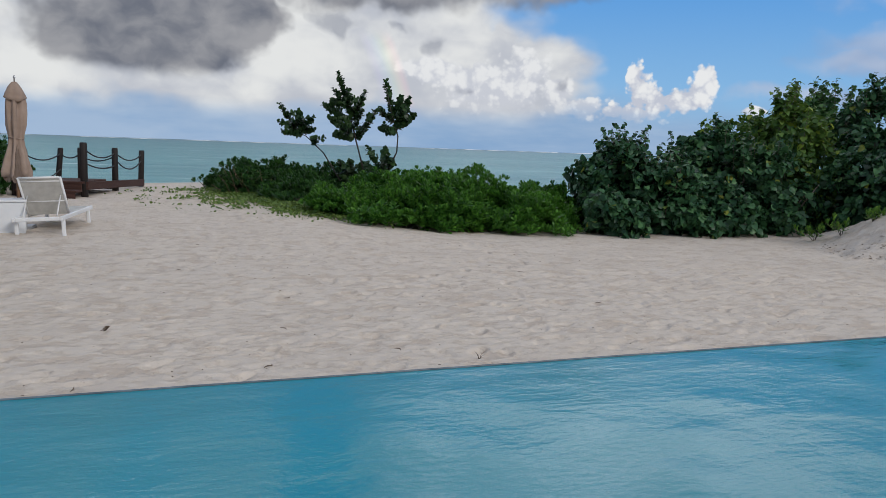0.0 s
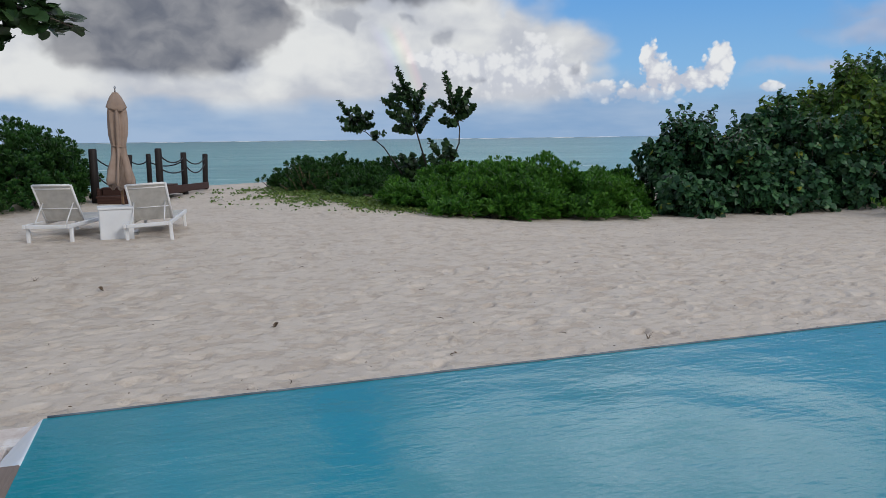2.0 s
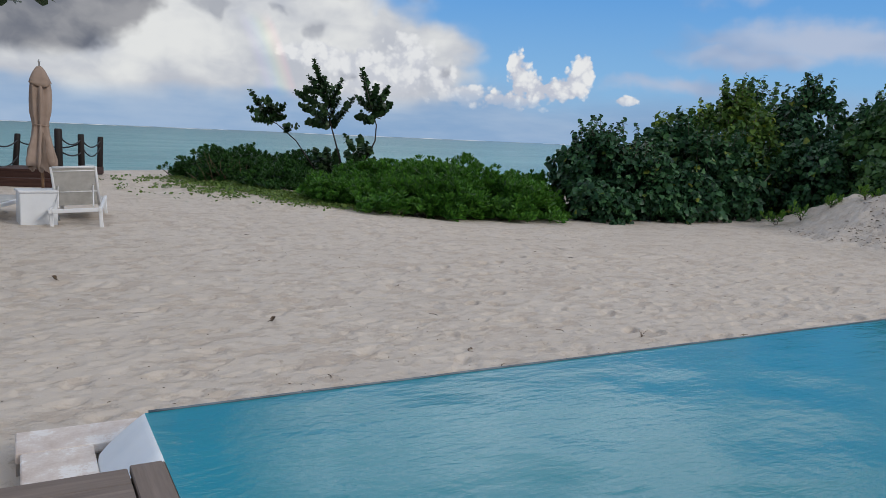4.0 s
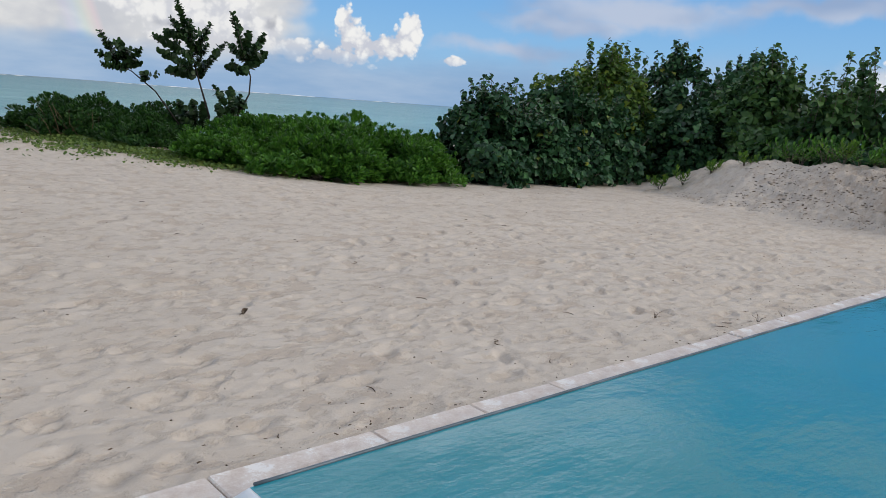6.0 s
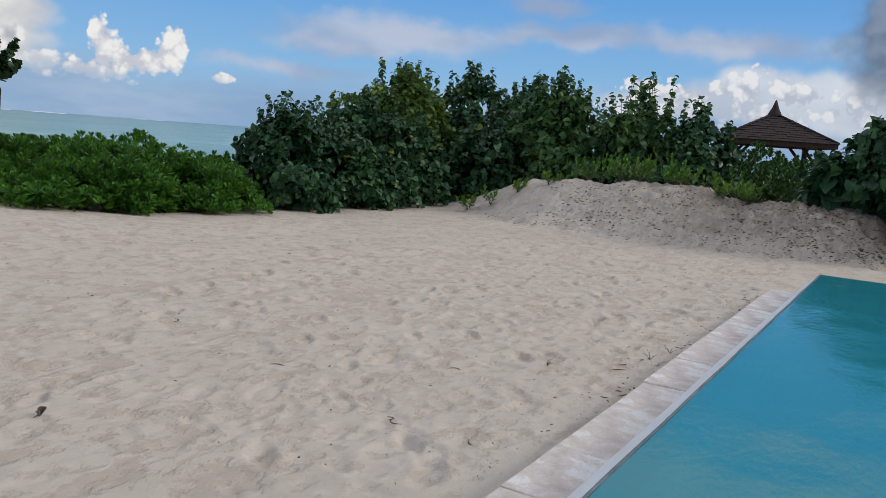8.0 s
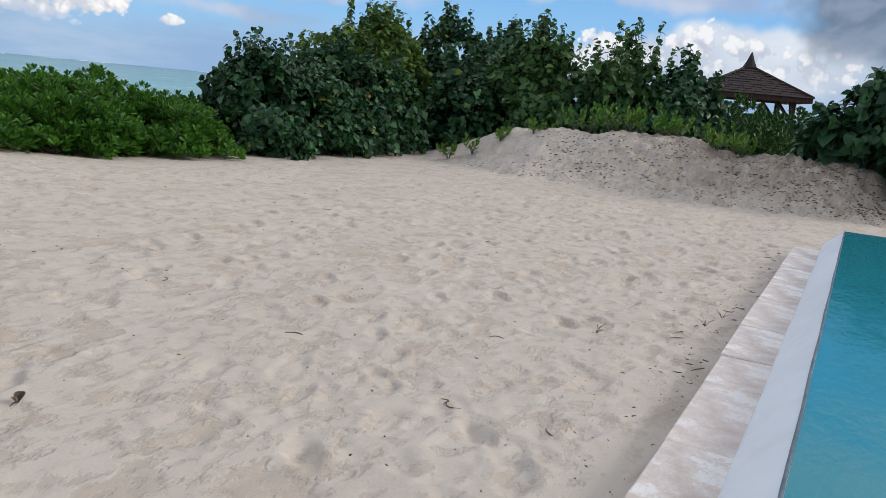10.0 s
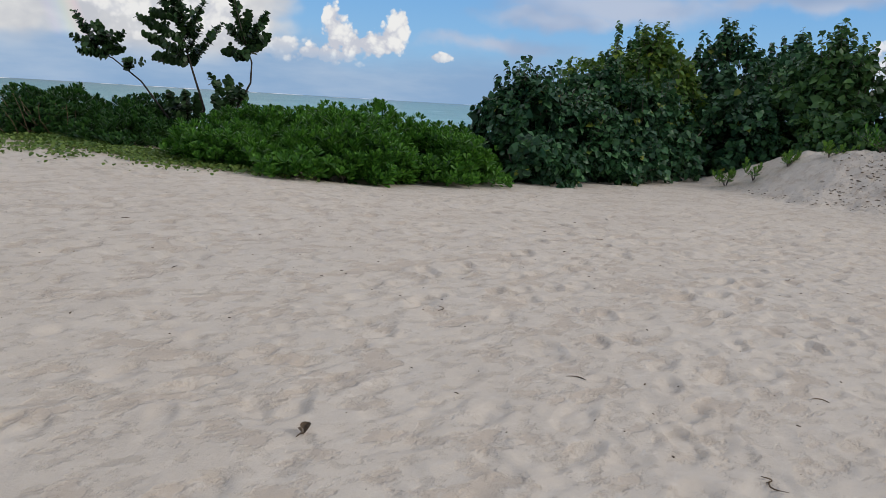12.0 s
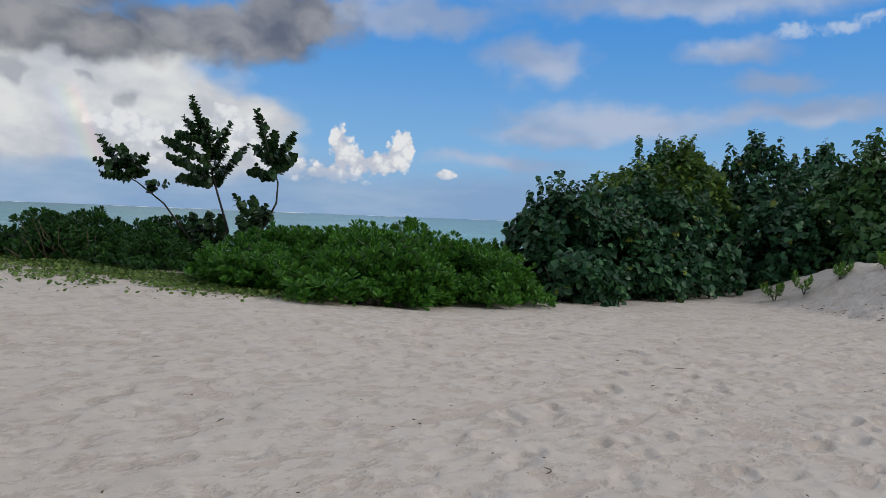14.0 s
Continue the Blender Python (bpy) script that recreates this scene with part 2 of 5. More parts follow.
# ---- materials ----
class Mat:
    """A node material with a few short ways of adding nodes."""

    def __init__(self, name, color=(0.5, 0.5, 0.5), rough=0.6, metal=0.0, spec=0.5):
        self.m = bpy.data.materials.new(name)
        self.m.use_nodes = True
        self.n, self.l = self.m.node_tree.nodes, self.m.node_tree.links
        self.b = self.n["Principled BSDF"]
        self.set("Base Color", (*color, 1))
        self.set("Roughness", rough)
        self.set("Metallic", metal)
        self.set("Specular IOR Level", spec)
        self.tc = self.n.new("ShaderNodeTexCoord").outputs["Object"]

    def set(self, sock, v):
        if isinstance(v, bpy.types.NodeSocket):
            self.l.new(v, self.b.inputs[sock])
        else:
            self.b.inputs[sock].default_value = v

    def noise(self, scale, detail=4, rough=0.55, stretch=None, vec=None):
        v = vec or self.tc
        if stretch:
            mp = self.n.new("ShaderNodeMapping")
            self.l.new(v, mp.inputs[0])
            mp.inputs[3].default_value = stretch
            v = mp.outputs[0]
        t = self.n.new("ShaderNodeTexNoise")
        self.l.new(v, t.inputs["Vector"])
        t.inputs["Scale"].default_value, t.inputs["Detail"].default_value, t.inputs["Roughness"].default_value = scale, detail, rough
        return t.outputs["Fac"]

    def ramp(self, fac, stops):
        r = self.n.new("ShaderNodeValToRGB")
        e = r.color_ramp.elements
        while len(e) < len(stops):
            e.new(0.5)
        for el, (p, c) in zip(e, stops):
            el.position, el.color = p, (*c, 1) if len(c) == 3 else c
        self.l.new(fac, r.inputs[0])
        return r.outputs[0]

    def mix(self, fac, a, b, blend="MIX"):
        x = self.n.new("ShaderNodeMix")
        x.data_type, x.blend_type = "RGBA", blend
        for i, v in ((0, fac), (6, a), (7, b)):
            if isinstance(v, bpy.types.NodeSocket):
                self.l.new(v, x.inputs[i])
            else:
                x.inputs[i].default_value = v if isinstance(v, (int, float)) else (*v, 1)
        return x.outputs[2]

    def math(self, op, a, b):
        x = self.n.new("ShaderNodeMath")
        x.operation = op
        for i, v in enumerate((a, b)):
            if isinstance(v, bpy.types.NodeSocket):
                self.l.new(v, x.inputs[i])
            else:
                x.inputs[i].default_value = v
        return x.outputs[0]

    def bump(self, height, strength=0.3, distance=0.01):
        b = self.n.new("ShaderNodeBump")
        b.inputs["Strength"].default_value, b.inputs["Distance"].default_value = strength, distance
        self.l.new(height, b.inputs["Height"])
        self.set("Normal", b.outputs[0])

    def island(self):
        return self.n.new("ShaderNodeNewGeometry").outputs["Random Per Island"]

    def chance(self):
        return self.n.new("ShaderNodeObjectInfo").outputs["Random"]


def leaf_material(name, dark, mid, light, rough=0.42, through=0.22, gold=None, share=0.01):
    k = Mat(name, mid, rough, spec=0.26)
    r = k.math("FRACT", k.math("ADD", k.island(), k.chance()), 0.0)
    stops = [(0.0, dark), (0.55, mid), (0.93, light)]
    if gold:
        stops += [(0.988 if share < 0.05 else 1 - share, light), (0.995, gold)]
    c = k.ramp(r, stops)
    c = k.mix(k.ramp(k.noise(0.9, 3), [(0.35, (0, 0, 0)), (0.7, (1, 1, 1))]), c, k.mix(0.35, c, light))
    k.set("Base Color", c)
    k.bump(k.noise(60, 2), 0.15, 0.004)
    t = k.n.new("ShaderNodeBsdfTranslucent")
    k.l.new(k.mix(0.5, c, tuple(min(1, 1.8 * v) for v in light)), t.inputs[0])
    s = k.n.new("ShaderNodeMixShader")
    s.inputs[0].default_value = through
    k.l.new(k.b.outputs[0], s.inputs[1])
    k.l.new(t.outputs[0], s.inputs[2])
    k.l.new(s.outputs[0], k.n["Material Output"].inputs[0])
    return k.m


def sand_material():
    k = Mat("coral_sand", (0.55, 0.48, 0.42), 0.95, spec=0.15)
    grain = k.noise(420, 2, 0.6)
    c = k.ramp(k.noise(1.1, 5, 0.6), [(0.3, (0.53, 0.475, 0.425)), (0.55, (0.60, 0.545, 0.49)), (0.75, (0.64, 0.59, 0.545))])
    c = k.mix(k.ramp(k.noise(0.16, 3, 0.5), [(0.4, (0, 0, 0)), (0.65, (1, 1, 1))]), c, k.mix(0.6, c, (0.59, 0.55, 0.51)))
    # small tan and pale flecks of coarse and fine sand, drawn out by the wind
    crust = k.ramp(k.noise(3.4, 5, 0.58, (0.9, 1.25, 1)), [(0.40, (0, 0, 0)), (0.46, (0.9, 0.9, 0.9)), (0.58, (1, 1, 1))])
    crust2 = k.ramp(k.noise(8.5, 5, 0.62, (0.9, 1.25, 1)), [(0.38, (0, 0, 0)), (0.47, (0.9, 0.9, 0.9)), (0.65, (1, 1, 1))])
    # tan set in the crust's hollows paints their shade into the colour too
    c = k.mix(k.math("MULTIPLY", k.math("SUBTRACT", 1.0, crust), 0.75), c, (0.45, 0.375, 0.315))
    c = k.mix(k.math("MULTIPLY", k.math("SUBTRACT", 1.0, crust2), 0.62), c, (0.40, 0.345, 0.295))
    c = k.mix(k.ramp(k.noise(10, 5, 0.65, (0.8, 1.4, 1)), [(0.55, (0, 0, 0)), (0.70, (0.7, 0.7, 0.7))]), c, (0.70, 0.66, 0.615))
    c = k.mix(0.35, c, k.ramp(grain, [(0.3, (0.40, 0.345, 0.30)), (0.5, (0.58, 0.525, 0.47)), (0.7, (0.74, 0.69, 0.64))]))
    patchy = k.ramp(k.noise(1.7, 3, 0.6), [(0.46, (0.25, 0.25, 0.25)), (0.60, (1, 1, 1))])
    speck = k.ramp(k.noise(38, 3, 0.7), [(0.66, (0, 0, 0)), (0.73, (1, 1, 1))])
    c = k.mix(k.math("MULTIPLY", speck, k.math("MULTIPLY", patchy, 0.7)), c, (0.20, 0.17, 0.14))
    crumbs = k.ramp(k.noise(110, 3, 0.7), [(0.64, (0, 0, 0)), (0.72, (1, 1, 1))])
    c = k.mix(k.math("MULTIPLY", crumbs, k.math("MULTIPLY", patchy, 0.4)), c, (0.24, 0.21, 0.18))
    # dirtier, darker sand of the dug dune
    pos = k.n.new("ShaderNodeSeparateXYZ")
    k.l.new(k.tc, pos.inputs[0])
    dune = k.ramp(k.math("DIVIDE", k.math("SUBTRACT", k.math("ADD", pos.outputs[0], k.math("MULTIPLY", k.noise(0.8, 3), 1.6)), 11.4), 2.0), [(0.0, (0, 0, 0)), (1.0, (1, 1, 1))])
    dirt = k.ramp(k.noise(4.0, 7, 0.75), [(0.34, (0.25, 0.25, 0.25)), (0.54, (1, 1, 1))])
    clean = k.ramp(k.math("DIVIDE", k.math("SUBTRACT", 9.0, pos.outputs[1]), 4.6), [(0.0, (0.08, 0.08, 0.08)), (0.8, (0.95, 0.95, 0.95))])
    c = k.mix(k.math("MULTIPLY", k.math("MULTIPLY", dune, clean), dirt), c, (0.215, 0.175, 0.14))
    c = k.mix(k.math("MULTIPLY", k.math("MULTIPLY", dune, clean), k.ramp(k.noise(26, 5, 0.75), [(0.56, (0, 0, 0)), (0.66, (0.8, 0.8, 0.8))])), c, (0.14, 0.11, 0.085))
    c = k.mix(1.0, c, (1.02, 0.985, 0.935), "MULTIPLY")
    k.set("Base Color", c)
    low = k.math("ADD", k.math("MULTIPLY", crust, 0.55), k.math("MULTIPLY", crust2, 0.30))
    k.bump(k.math("ADD", low, k.math("ADD", k.math("MULTIPLY", k.noise(60, 3, 0.6), 0.14), k.math("MULTIPLY", grain, 0.06))), 0.68, 0.019)
    return k.m


def stone_material():
    k = Mat("coral_stone", (0.6, 0.5, 0.45), 0.7, spec=0.35)
    v = k.noise(5, 9, 0.78)
    c = k.ramp(v, [(0.34, (0.50, 0.39, 0.33)), (0.47, (0.66, 0.57, 0.51)), (0.54, (0.74, 0.67, 0.62)), (0.58, (0.86, 0.84, 0.82))])
    c = k.mix(k.math("MULTIPLY", k.chance(), 0.35), c, (0.70, 0.59, 0.52))
    k.set("Base Color", c)
    k.set("Roughness", k.ramp(k.noise(2.2), [(0.4, (0.35,) * 3), (0.65, (0.8,) * 3)]))
    k.bump(k.noise(28, 5, 0.7), 0.35, 0.01)
    return k.m


def plaster_material():
    k = Mat("wet_pool_plaster", (0.72, 0.78, 0.82), 0.18, spec=0.5)
    k.set("Base Color", k.ramp(k.noise(5, 5, 0.6), [(0.3, (0.78, 0.83, 0.88)), (0.5, (0.84, 0.88, 0.92)), (0.7, (0.87, 0.91, 0.94))]))
    k.set("Roughness", k.ramp(k.noise(2.5, 4), [(0.35, (0.30,) * 3), (0.65, (0.48,) * 3)]))
    k.bump(k.noise(16, 4), 0.15, 0.01)
    return k.m


def basin_material():
    k = Mat("pool_basin_plaster", (0.1, 0.5, 0.62), 0.6)
    k.set("Base Color", k.ramp(k.noise(0.8, 4), [(0.3, (0.035, 0.36, 0.48)), (0.7, (0.06, 0.46, 0.58))]))
    k.bump(k.noise(30, 4), 0.2, 0.01)
    return k.m


def pool_water_material():
    k = Mat("pool_water", (0.026, 0.272, 0.345), 0.09)
    k.set("IOR", 1.33)
    k.set("Transmission Weight", 0.12)
    k.bump(k.math("ADD", k.noise(2.6, 3, 0.5, (0.6, 1.3, 1)), k.math("MULTIPLY", k.noise(18, 3, 0.6, (0.7, 1.4, 1)), 0.24)), 0.30, 0.03)
    return k.m


def sea_material():
    k = Mat("lagoon_water", (0.05, 0.28, 0.30), 0.32, spec=0.22)
    dist = k.n.new("ShaderNodeVectorMath")
    dist.operation = "LENGTH"
    k.l.new(k.tc, dist.inputs[0])
    c = k.ramp(k.math("DIVIDE", dist.outputs["Value"], 2400.0), [(0.0, (0.20, 0.42, 0.41)), (0.03, (0.13, 0.35, 0.36)), (0.15, (0.075, 0.26, 0.285)), (0.45, (0.045, 0.19, 0.23)), (0.70, (0.028, 0.12, 0.17)), (1.0, (0.02, 0.09, 0.15))])
    # deeper channels and pale sand bars
    c = k.mix(k.ramp(k.noise(0.012, 5, 0.6, (0.4, 1.6, 1)), [(0.42, (0, 0, 0)), (0.62, (0.6, 0.6, 0.6))]), c, (0.03, 0.20, 0.24))
    c = k.mix(k.ramp(k.noise(0.03, 4, 0.6, (0.35, 1.8, 1)), [(0.52, (0, 0, 0)), (0.68, (0.55, 0.55, 0.55))]), c, (0.20, 0.44, 0.43))
    # dark wave backs, then small breaking crests with their glints, painted as colour
    wave = k.noise(0.16, 5, 0.65, (0.4, 1.6, 1))
    c = k.mix(k.ramp(wave, [(0.50, (0, 0, 0)), (0.60, (0.6, 0.6, 0.6))]), c, (0.045, 0.19, 0.22))
    c = k.mix(k.ramp(wave, [(0.33, (0.8, 0.8, 0.8)), (0.37, (0, 0, 0))]), c, (0.52, 0.66, 0.66))
    k.set("Base Color", c)
    k.bump(k.math("ADD", k.noise(0.35, 5, 0.6, (0.5, 1.6, 1)), k.math("MULTIPLY", k.noise(2.4, 4, 0.6, (0.6, 1.5, 1)), 0.3)), 0.6, 0.5)
    return k.m


def wood_material(name, dark, light, rough=0.75, axis=0):
    k = Mat(name, light, rough, spec=0.25)
    s = [14, 14, 14]
    s[axis] = 0.9
    g = k.noise(2.2, 6, 0.65, tuple(s))
    c = k.ramp(g, [(0.3, dark), (0.7, light)])
    c = k.mix(k.math("MULTIPLY", k.chance(), 0.4), c, tuple(0.5 * (a + b) for a, b in zip(dark, light)))
    k.set("Base Color", c)
    k.bump(g, 0.4, 0.006)
    return k.m


def plain_material(name, a, b, rough, scale=6, bump=0.1, spec=0.4):
    k = Mat(name, a, rough, spec=spec)
    k.set("Base Color", k.ramp(k.noise(scale, 5), [(0.35, a), (0.7, b)]))
    k.bump(k.noise(scale * 9, 3), bump, 0.004)
    return k.m


def weave_material():
    k = Mat("white_mesh_sling", (0.7, 0.69, 0.66), 0.7, spec=0.25)
    w = k.n.new("ShaderNodeTexWave")
    w.inputs["Scale"].default_value = 60
    k.l.new(k.tc, w.inputs["Vector"])
    k.set("Base Color", k.ramp(k.noise(9, 4), [(0.3, (0.44, 0.425, 0.395)), (0.7, (0.56, 0.545, 0.51))]))
    k.bump(w.outputs["Fac"], 0.3, 0.002)
    return k.m


SAND = sand_material()
STONE = stone_material()
PLASTER = plaster_material()
BASIN = basin_material()
POOLWATER = pool_water_material()
SEA = sea_material()
BRIM = plain_material("brim_line_grey", (0.08, 0.11, 0.13), (0.16, 0.20, 0.23), 0.35, 9, 0.2)
FOAM = plain_material("reef_foam", (0.75, 0.78, 0.80), (0.88, 0.89, 0.90), 0.9, 0.05)
DECK = wood_material("weathered_deck_wood", (0.13, 0.10, 0.085), (0.26, 0.21, 0.18))
POSTWOOD = wood_material("dark_stained_post", (0.012, 0.010, 0.010), (0.035, 0.028, 0.026), 0.6, 2)
STEPWOOD = wood_material("dark_red_step_wood", (0.030, 0.014, 0.011), (0.085, 0.042, 0.032))
SHINGLE = wood_material("dark_shingle", (0.016, 0.013, 0.014), (0.075, 0.054, 0.05), 0.85, 1)
FRAMEWOOD = wood_material("brown_gazebo_timber", (0.025, 0.016, 0.012), (0.065, 0.040, 0.030), 0.7, 2)
ROPE = plain_material("dark_rope", (0.02, 0.022, 0.026), (0.06, 0.06, 0.065), 0.9, 40, 0.4)
WHITE = plain_material("white_powder_coat", (0.70, 0.70, 0.70), (0.78, 0.78, 0.78), 0.4, 5, 0.03)
TABLE = plain_material("white_table_paint", (0.66, 0.67, 0.68), (0.74, 0.75, 0.76), 0.55, 4, 0.05)
SLING = weave_material()
CANVAS = plain_material("tan_canvas", (0.29, 0.215, 0.17), (0.38, 0.29, 0.235), 0.9, 5, 0.25, 0.15)
POLEWOOD = wood_material("umbrella_pole_wood", (0.20, 0.11, 0.06), (0.34, 0.20, 0.11), 0.5, 2)
METAL = Mat("dull_steel", (0.45, 0.45, 0.46), 0.35, 1.0).m
DARKBARK = plain_material("dark_bark", (0.03, 0.026, 0.022), (0.075, 0.062, 0.05), 0.9, 12, 0.5, 0.2)
BARK = plain_material("grey_bark", (0.10, 0.085, 0.07), (0.22, 0.19, 0.16), 0.9, 12, 0.5, 0.2)
DRY = plain_material("dry_leaf_litter", (0.06, 0.042, 0.03), (0.20, 0.14, 0.09), 0.85, 20, 0.3, 0.2)
HUSK = plain_material("pale_dry_leaf", (0.14, 0.11, 0.085), (0.30, 0.25, 0.20), 0.85, 30, 0.3, 0.2)
PEBBLE = plain_material("coral_rubble", (0.30, 0.26, 0.22), (0.55, 0.50, 0.45), 0.9, 9, 0.4, 0.2)
HIBISCUS = leaf_material("sea_hibiscus_leaf", (0.005, 0.026, 0.013), (0.020, 0.070, 0.031), (0.062, 0.152, 0.055), 0.40, 0.12, (0.22, 0.24, 0.03))
SCAEVOLA = leaf_material("beach_cabbage_leaf", (0.008, 0.042, 0.006), (0.036, 0.125, 0.014), (0.11, 0.27, 0.032), 0.45, 0.2)
HEDGE = leaf_material("dark_hedge_leaf", (0.009, 0.040, 0.009), (0.020, 0.072, 0.013), (0.045, 0.115, 0.020), 0.5, 0.15)
YOUNG = leaf_material("young_green_leaf", (0.025, 0.085, 0.012), (0.06, 0.15, 0.020), (0.14, 0.26, 0.035), 0.45, 0.28)
GRAPE = leaf_material("sea_grape_leaf", (0.012, 0.034, 0.014), (0.024, 0.058, 0.020), (0.045, 0.09, 0.028), 0.4, 0.15)
HIBISCUS_GOLD = leaf_material("yellowing_sea_hibiscus_leaf", (0.013, 0.050, 0.016), (0.048, 0.118, 0.026), (0.15, 0.24, 0.040), 0.45, 0.22, (0.26, 0.32, 0.03), 0.18)
HIBISCUS_LIGHT = leaf_material("pale_sea_hibiscus_leaf", (0.009, 0.040, 0.015), (0.030, 0.090, 0.028), (0.088, 0.175, 0.045), 0.45, 0.2)
VINE = leaf_material("creeper_leaf", (0.035, 0.085, 0.016), (0.085, 0.155, 0.030), (0.18, 0.25, 0.06), 0.5, 0.25)


# ---- building blocks ----
def smooth(a, b, x):
    t = np.clip((np.asarray(x, float) - a) / (b - a), 0, 1)
    return t * t * (3 - 2 * t)


def mesh_of(name, verts, faces, material, shade=False):
    """A mesh from an array of corners and arrays of faces (all of one size each)."""
    me = bpy.data.meshes.new(name)
    groups = faces if isinstance(faces, list) else [faces]
    groups = [np.asarray(g, np.int32) for g in groups if len(g)]
    loops = np.concatenate([g.ravel() for g in groups])
    sizes = np.concatenate([np.full(len(g), g.shape[1], np.int32) for g in groups])
    me.vertices.add(len(verts))
    me.vertices.foreach_set("co", np.asarray(verts, np.float32).ravel())
    me.loops.add(len(loops))
    me.loops.foreach_set("vertex_index", loops)
    me.polygons.add(len(sizes))
    me.polygons.foreach_set("loop_start", np.concatenate([[0], np.cumsum(sizes)[:-1]]).astype(np.int32))
    if shade:
        me.polygons.foreach_set("use_smooth", np.ones(len(sizes), bool))
    me.materials.append(material)
    me.update(calc_edges=True)
    return me


def thing(name, at=(0, 0, 0), rz=0, label="", category="", group="", kind=""):
    ob = new(name)
    ob.empty_display_size = 0.1
    ob.matrix_world = pose(*at, 0, 0, rz)
    return tagged(ob, label, category, group, kind)


def part(name, bm, material, parent, label="", kind="", at=None):
    """One mesh object under a thing or a part; bm is a bmesh or a finished mesh, in the parent's axes."""
    if isinstance(bm, bmesh.types.BMesh):
        me = bpy.data.meshes.new(name)
        bm.to_mesh(me)
        bm.free()
        me.materials.append(material)
    else:
        me = bm
    ob = new(name, me)
    ob.parent = parent
    if at is not None:
        ob.matrix_basis = at
    return tagged(ob, label, "", "", kind)


def box(bm, size, at=(0, 0, 0), rot=(0, 0, 0), bevel=0.004):
    r = bmesh.ops.create_cube(bm, size=1, matrix=pose(*at, *rot) @ Matrix.Diagonal((*size, 1)))
    if bevel:
        edges = list({e for v in r["verts"] for e in v.link_edges})
        bmesh.ops.bevel(bm, geom=edges, offset=bevel, segments=1, affect="EDGES")
    return bm


def tube(bm, points, radii, sides=8, cap=True):
    """A tapered round bar along points."""
    pts = [Vector(p) for p in points]
    if isinstance(radii, (int, float)):
        radii = [radii] * len(pts)
    rings, side = [], None
    for i, p in enumerate(pts):
        d = (pts[min(i + 1, len(pts) - 1)] - pts[max(i - 1, 0)]).normalized()
        side = d.orthogonal() if side is None else (side - d * side.dot(d))
        side.normalize()
        up = d.cross(side)
        rings.append([bm.verts.new(p + radii[i] * (math.cos(a) * side + math.sin(a) * up)) for a in (2 * math.pi * k / sides for k in range(sides))])
    for a, b in zip(rings, rings[1:]):
        for k in range(sides):
            f = bm.faces.new((a[k], a[(k + 1) % sides], b[(k + 1) % sides], b[k]))
            f.smooth = True
    if cap:
        bm.faces.new(rings[0][::-1])
        bm.faces.new(rings[-1])
    return bm


def arc(a, b, sag, n=10):
    a, b = Vector(a), Vector(b)
    return [a.lerp(b, i / n) - Vector((0, 0, sag * 4 * (i / n) * (1 - i / n))) for i in range(n + 1)]


# ---- ground ----
POOL_X0, POOL_X1, POOL_Y0, POOL_Y1, WATER_Z = -1.665, 6.96, 1.2, 4.04, 0.225
DECK_Y = 3.51
SEA_Z = -1.6


def ground_base(x, y):
    """Height of the sand, without footprints."""
    x, y = np.asarray(x, float), np.asarray(y, float)
    z = -0.10 + (0.19 * smooth(7.0, 13.0, y) + 0.11 * smooth(13.0, 21.0, y)) * smooth(6.0, 2.0, x) - 0.05 * smooth(4.0, 9.0, x) * smooth(8.0, 13.0, y)
    z = z + 0.04 * smooth(5.6, 4.4, y)
    # the dune at the far end of the pool
    foot = 10.9 + 0.62 * np.maximum(0, y - 9.5) + 0.25 * np.maximum(0, 4.6 - y)
    crest = np.interp(y, [-8, 2, 4.0, 4.9, 6.0, 7.5, 8.7, 10.0, 11.4, 12.4, 13.3], [0, 0.7, 0.72, 0.80, 0.76, 0.90, 0.90, 0.80, 0.62, 0.32, 0])
    crest = crest * (1 - 0.12 * np.clip(x - foot - 2.2, 0, 3))
    lump = 0.04 * np.sin(1.9 * y + 0.6) + 0.035 * np.sin(4.7 * y + 1.0)
    z = z + (crest + lump * smooth(13.0, 10.5, y)) * smooth(-0.25 + 0.12 * np.sin(2.3 * y), 1.9, x - foot)
    # seaward fall
    edge = 23.4 + 1.5 * np.sin(0.35 * x) + 1.4 * smooth(4, 12, x)
    z = z - 3.2 * smooth(0.0, 16.0, y - edge) - 0.02 * np.maximum(0, y - 40)
    right = np.maximum(0, x - 20.0)
    z = z - 0.6 * smooth(0, 12, right) - 2.6 * smooth(16.0, 40.0, right)
    return np.maximum(z, -4.0)


def axis(spans, far):
    """Grid lines: spans of (from, to, step), then ever wider steps out to far."""
    out = []
    for a, b, s in spans:
        out += list(np.arange(a, b - 1e-6, s))
    out.append(spans[-1][1])
    lo, hi, s = [], [], spans[0][2]
    v = out[0]
    while v > -far:
        s *= 1.35
        v -= s
        lo.append(v)
    v, s = out[-1], spans[-1][2]
    while v < far:
        s *= 1.35
        v += s
        hi.append(v)
    return np.array(lo[::-1] + out + hi)


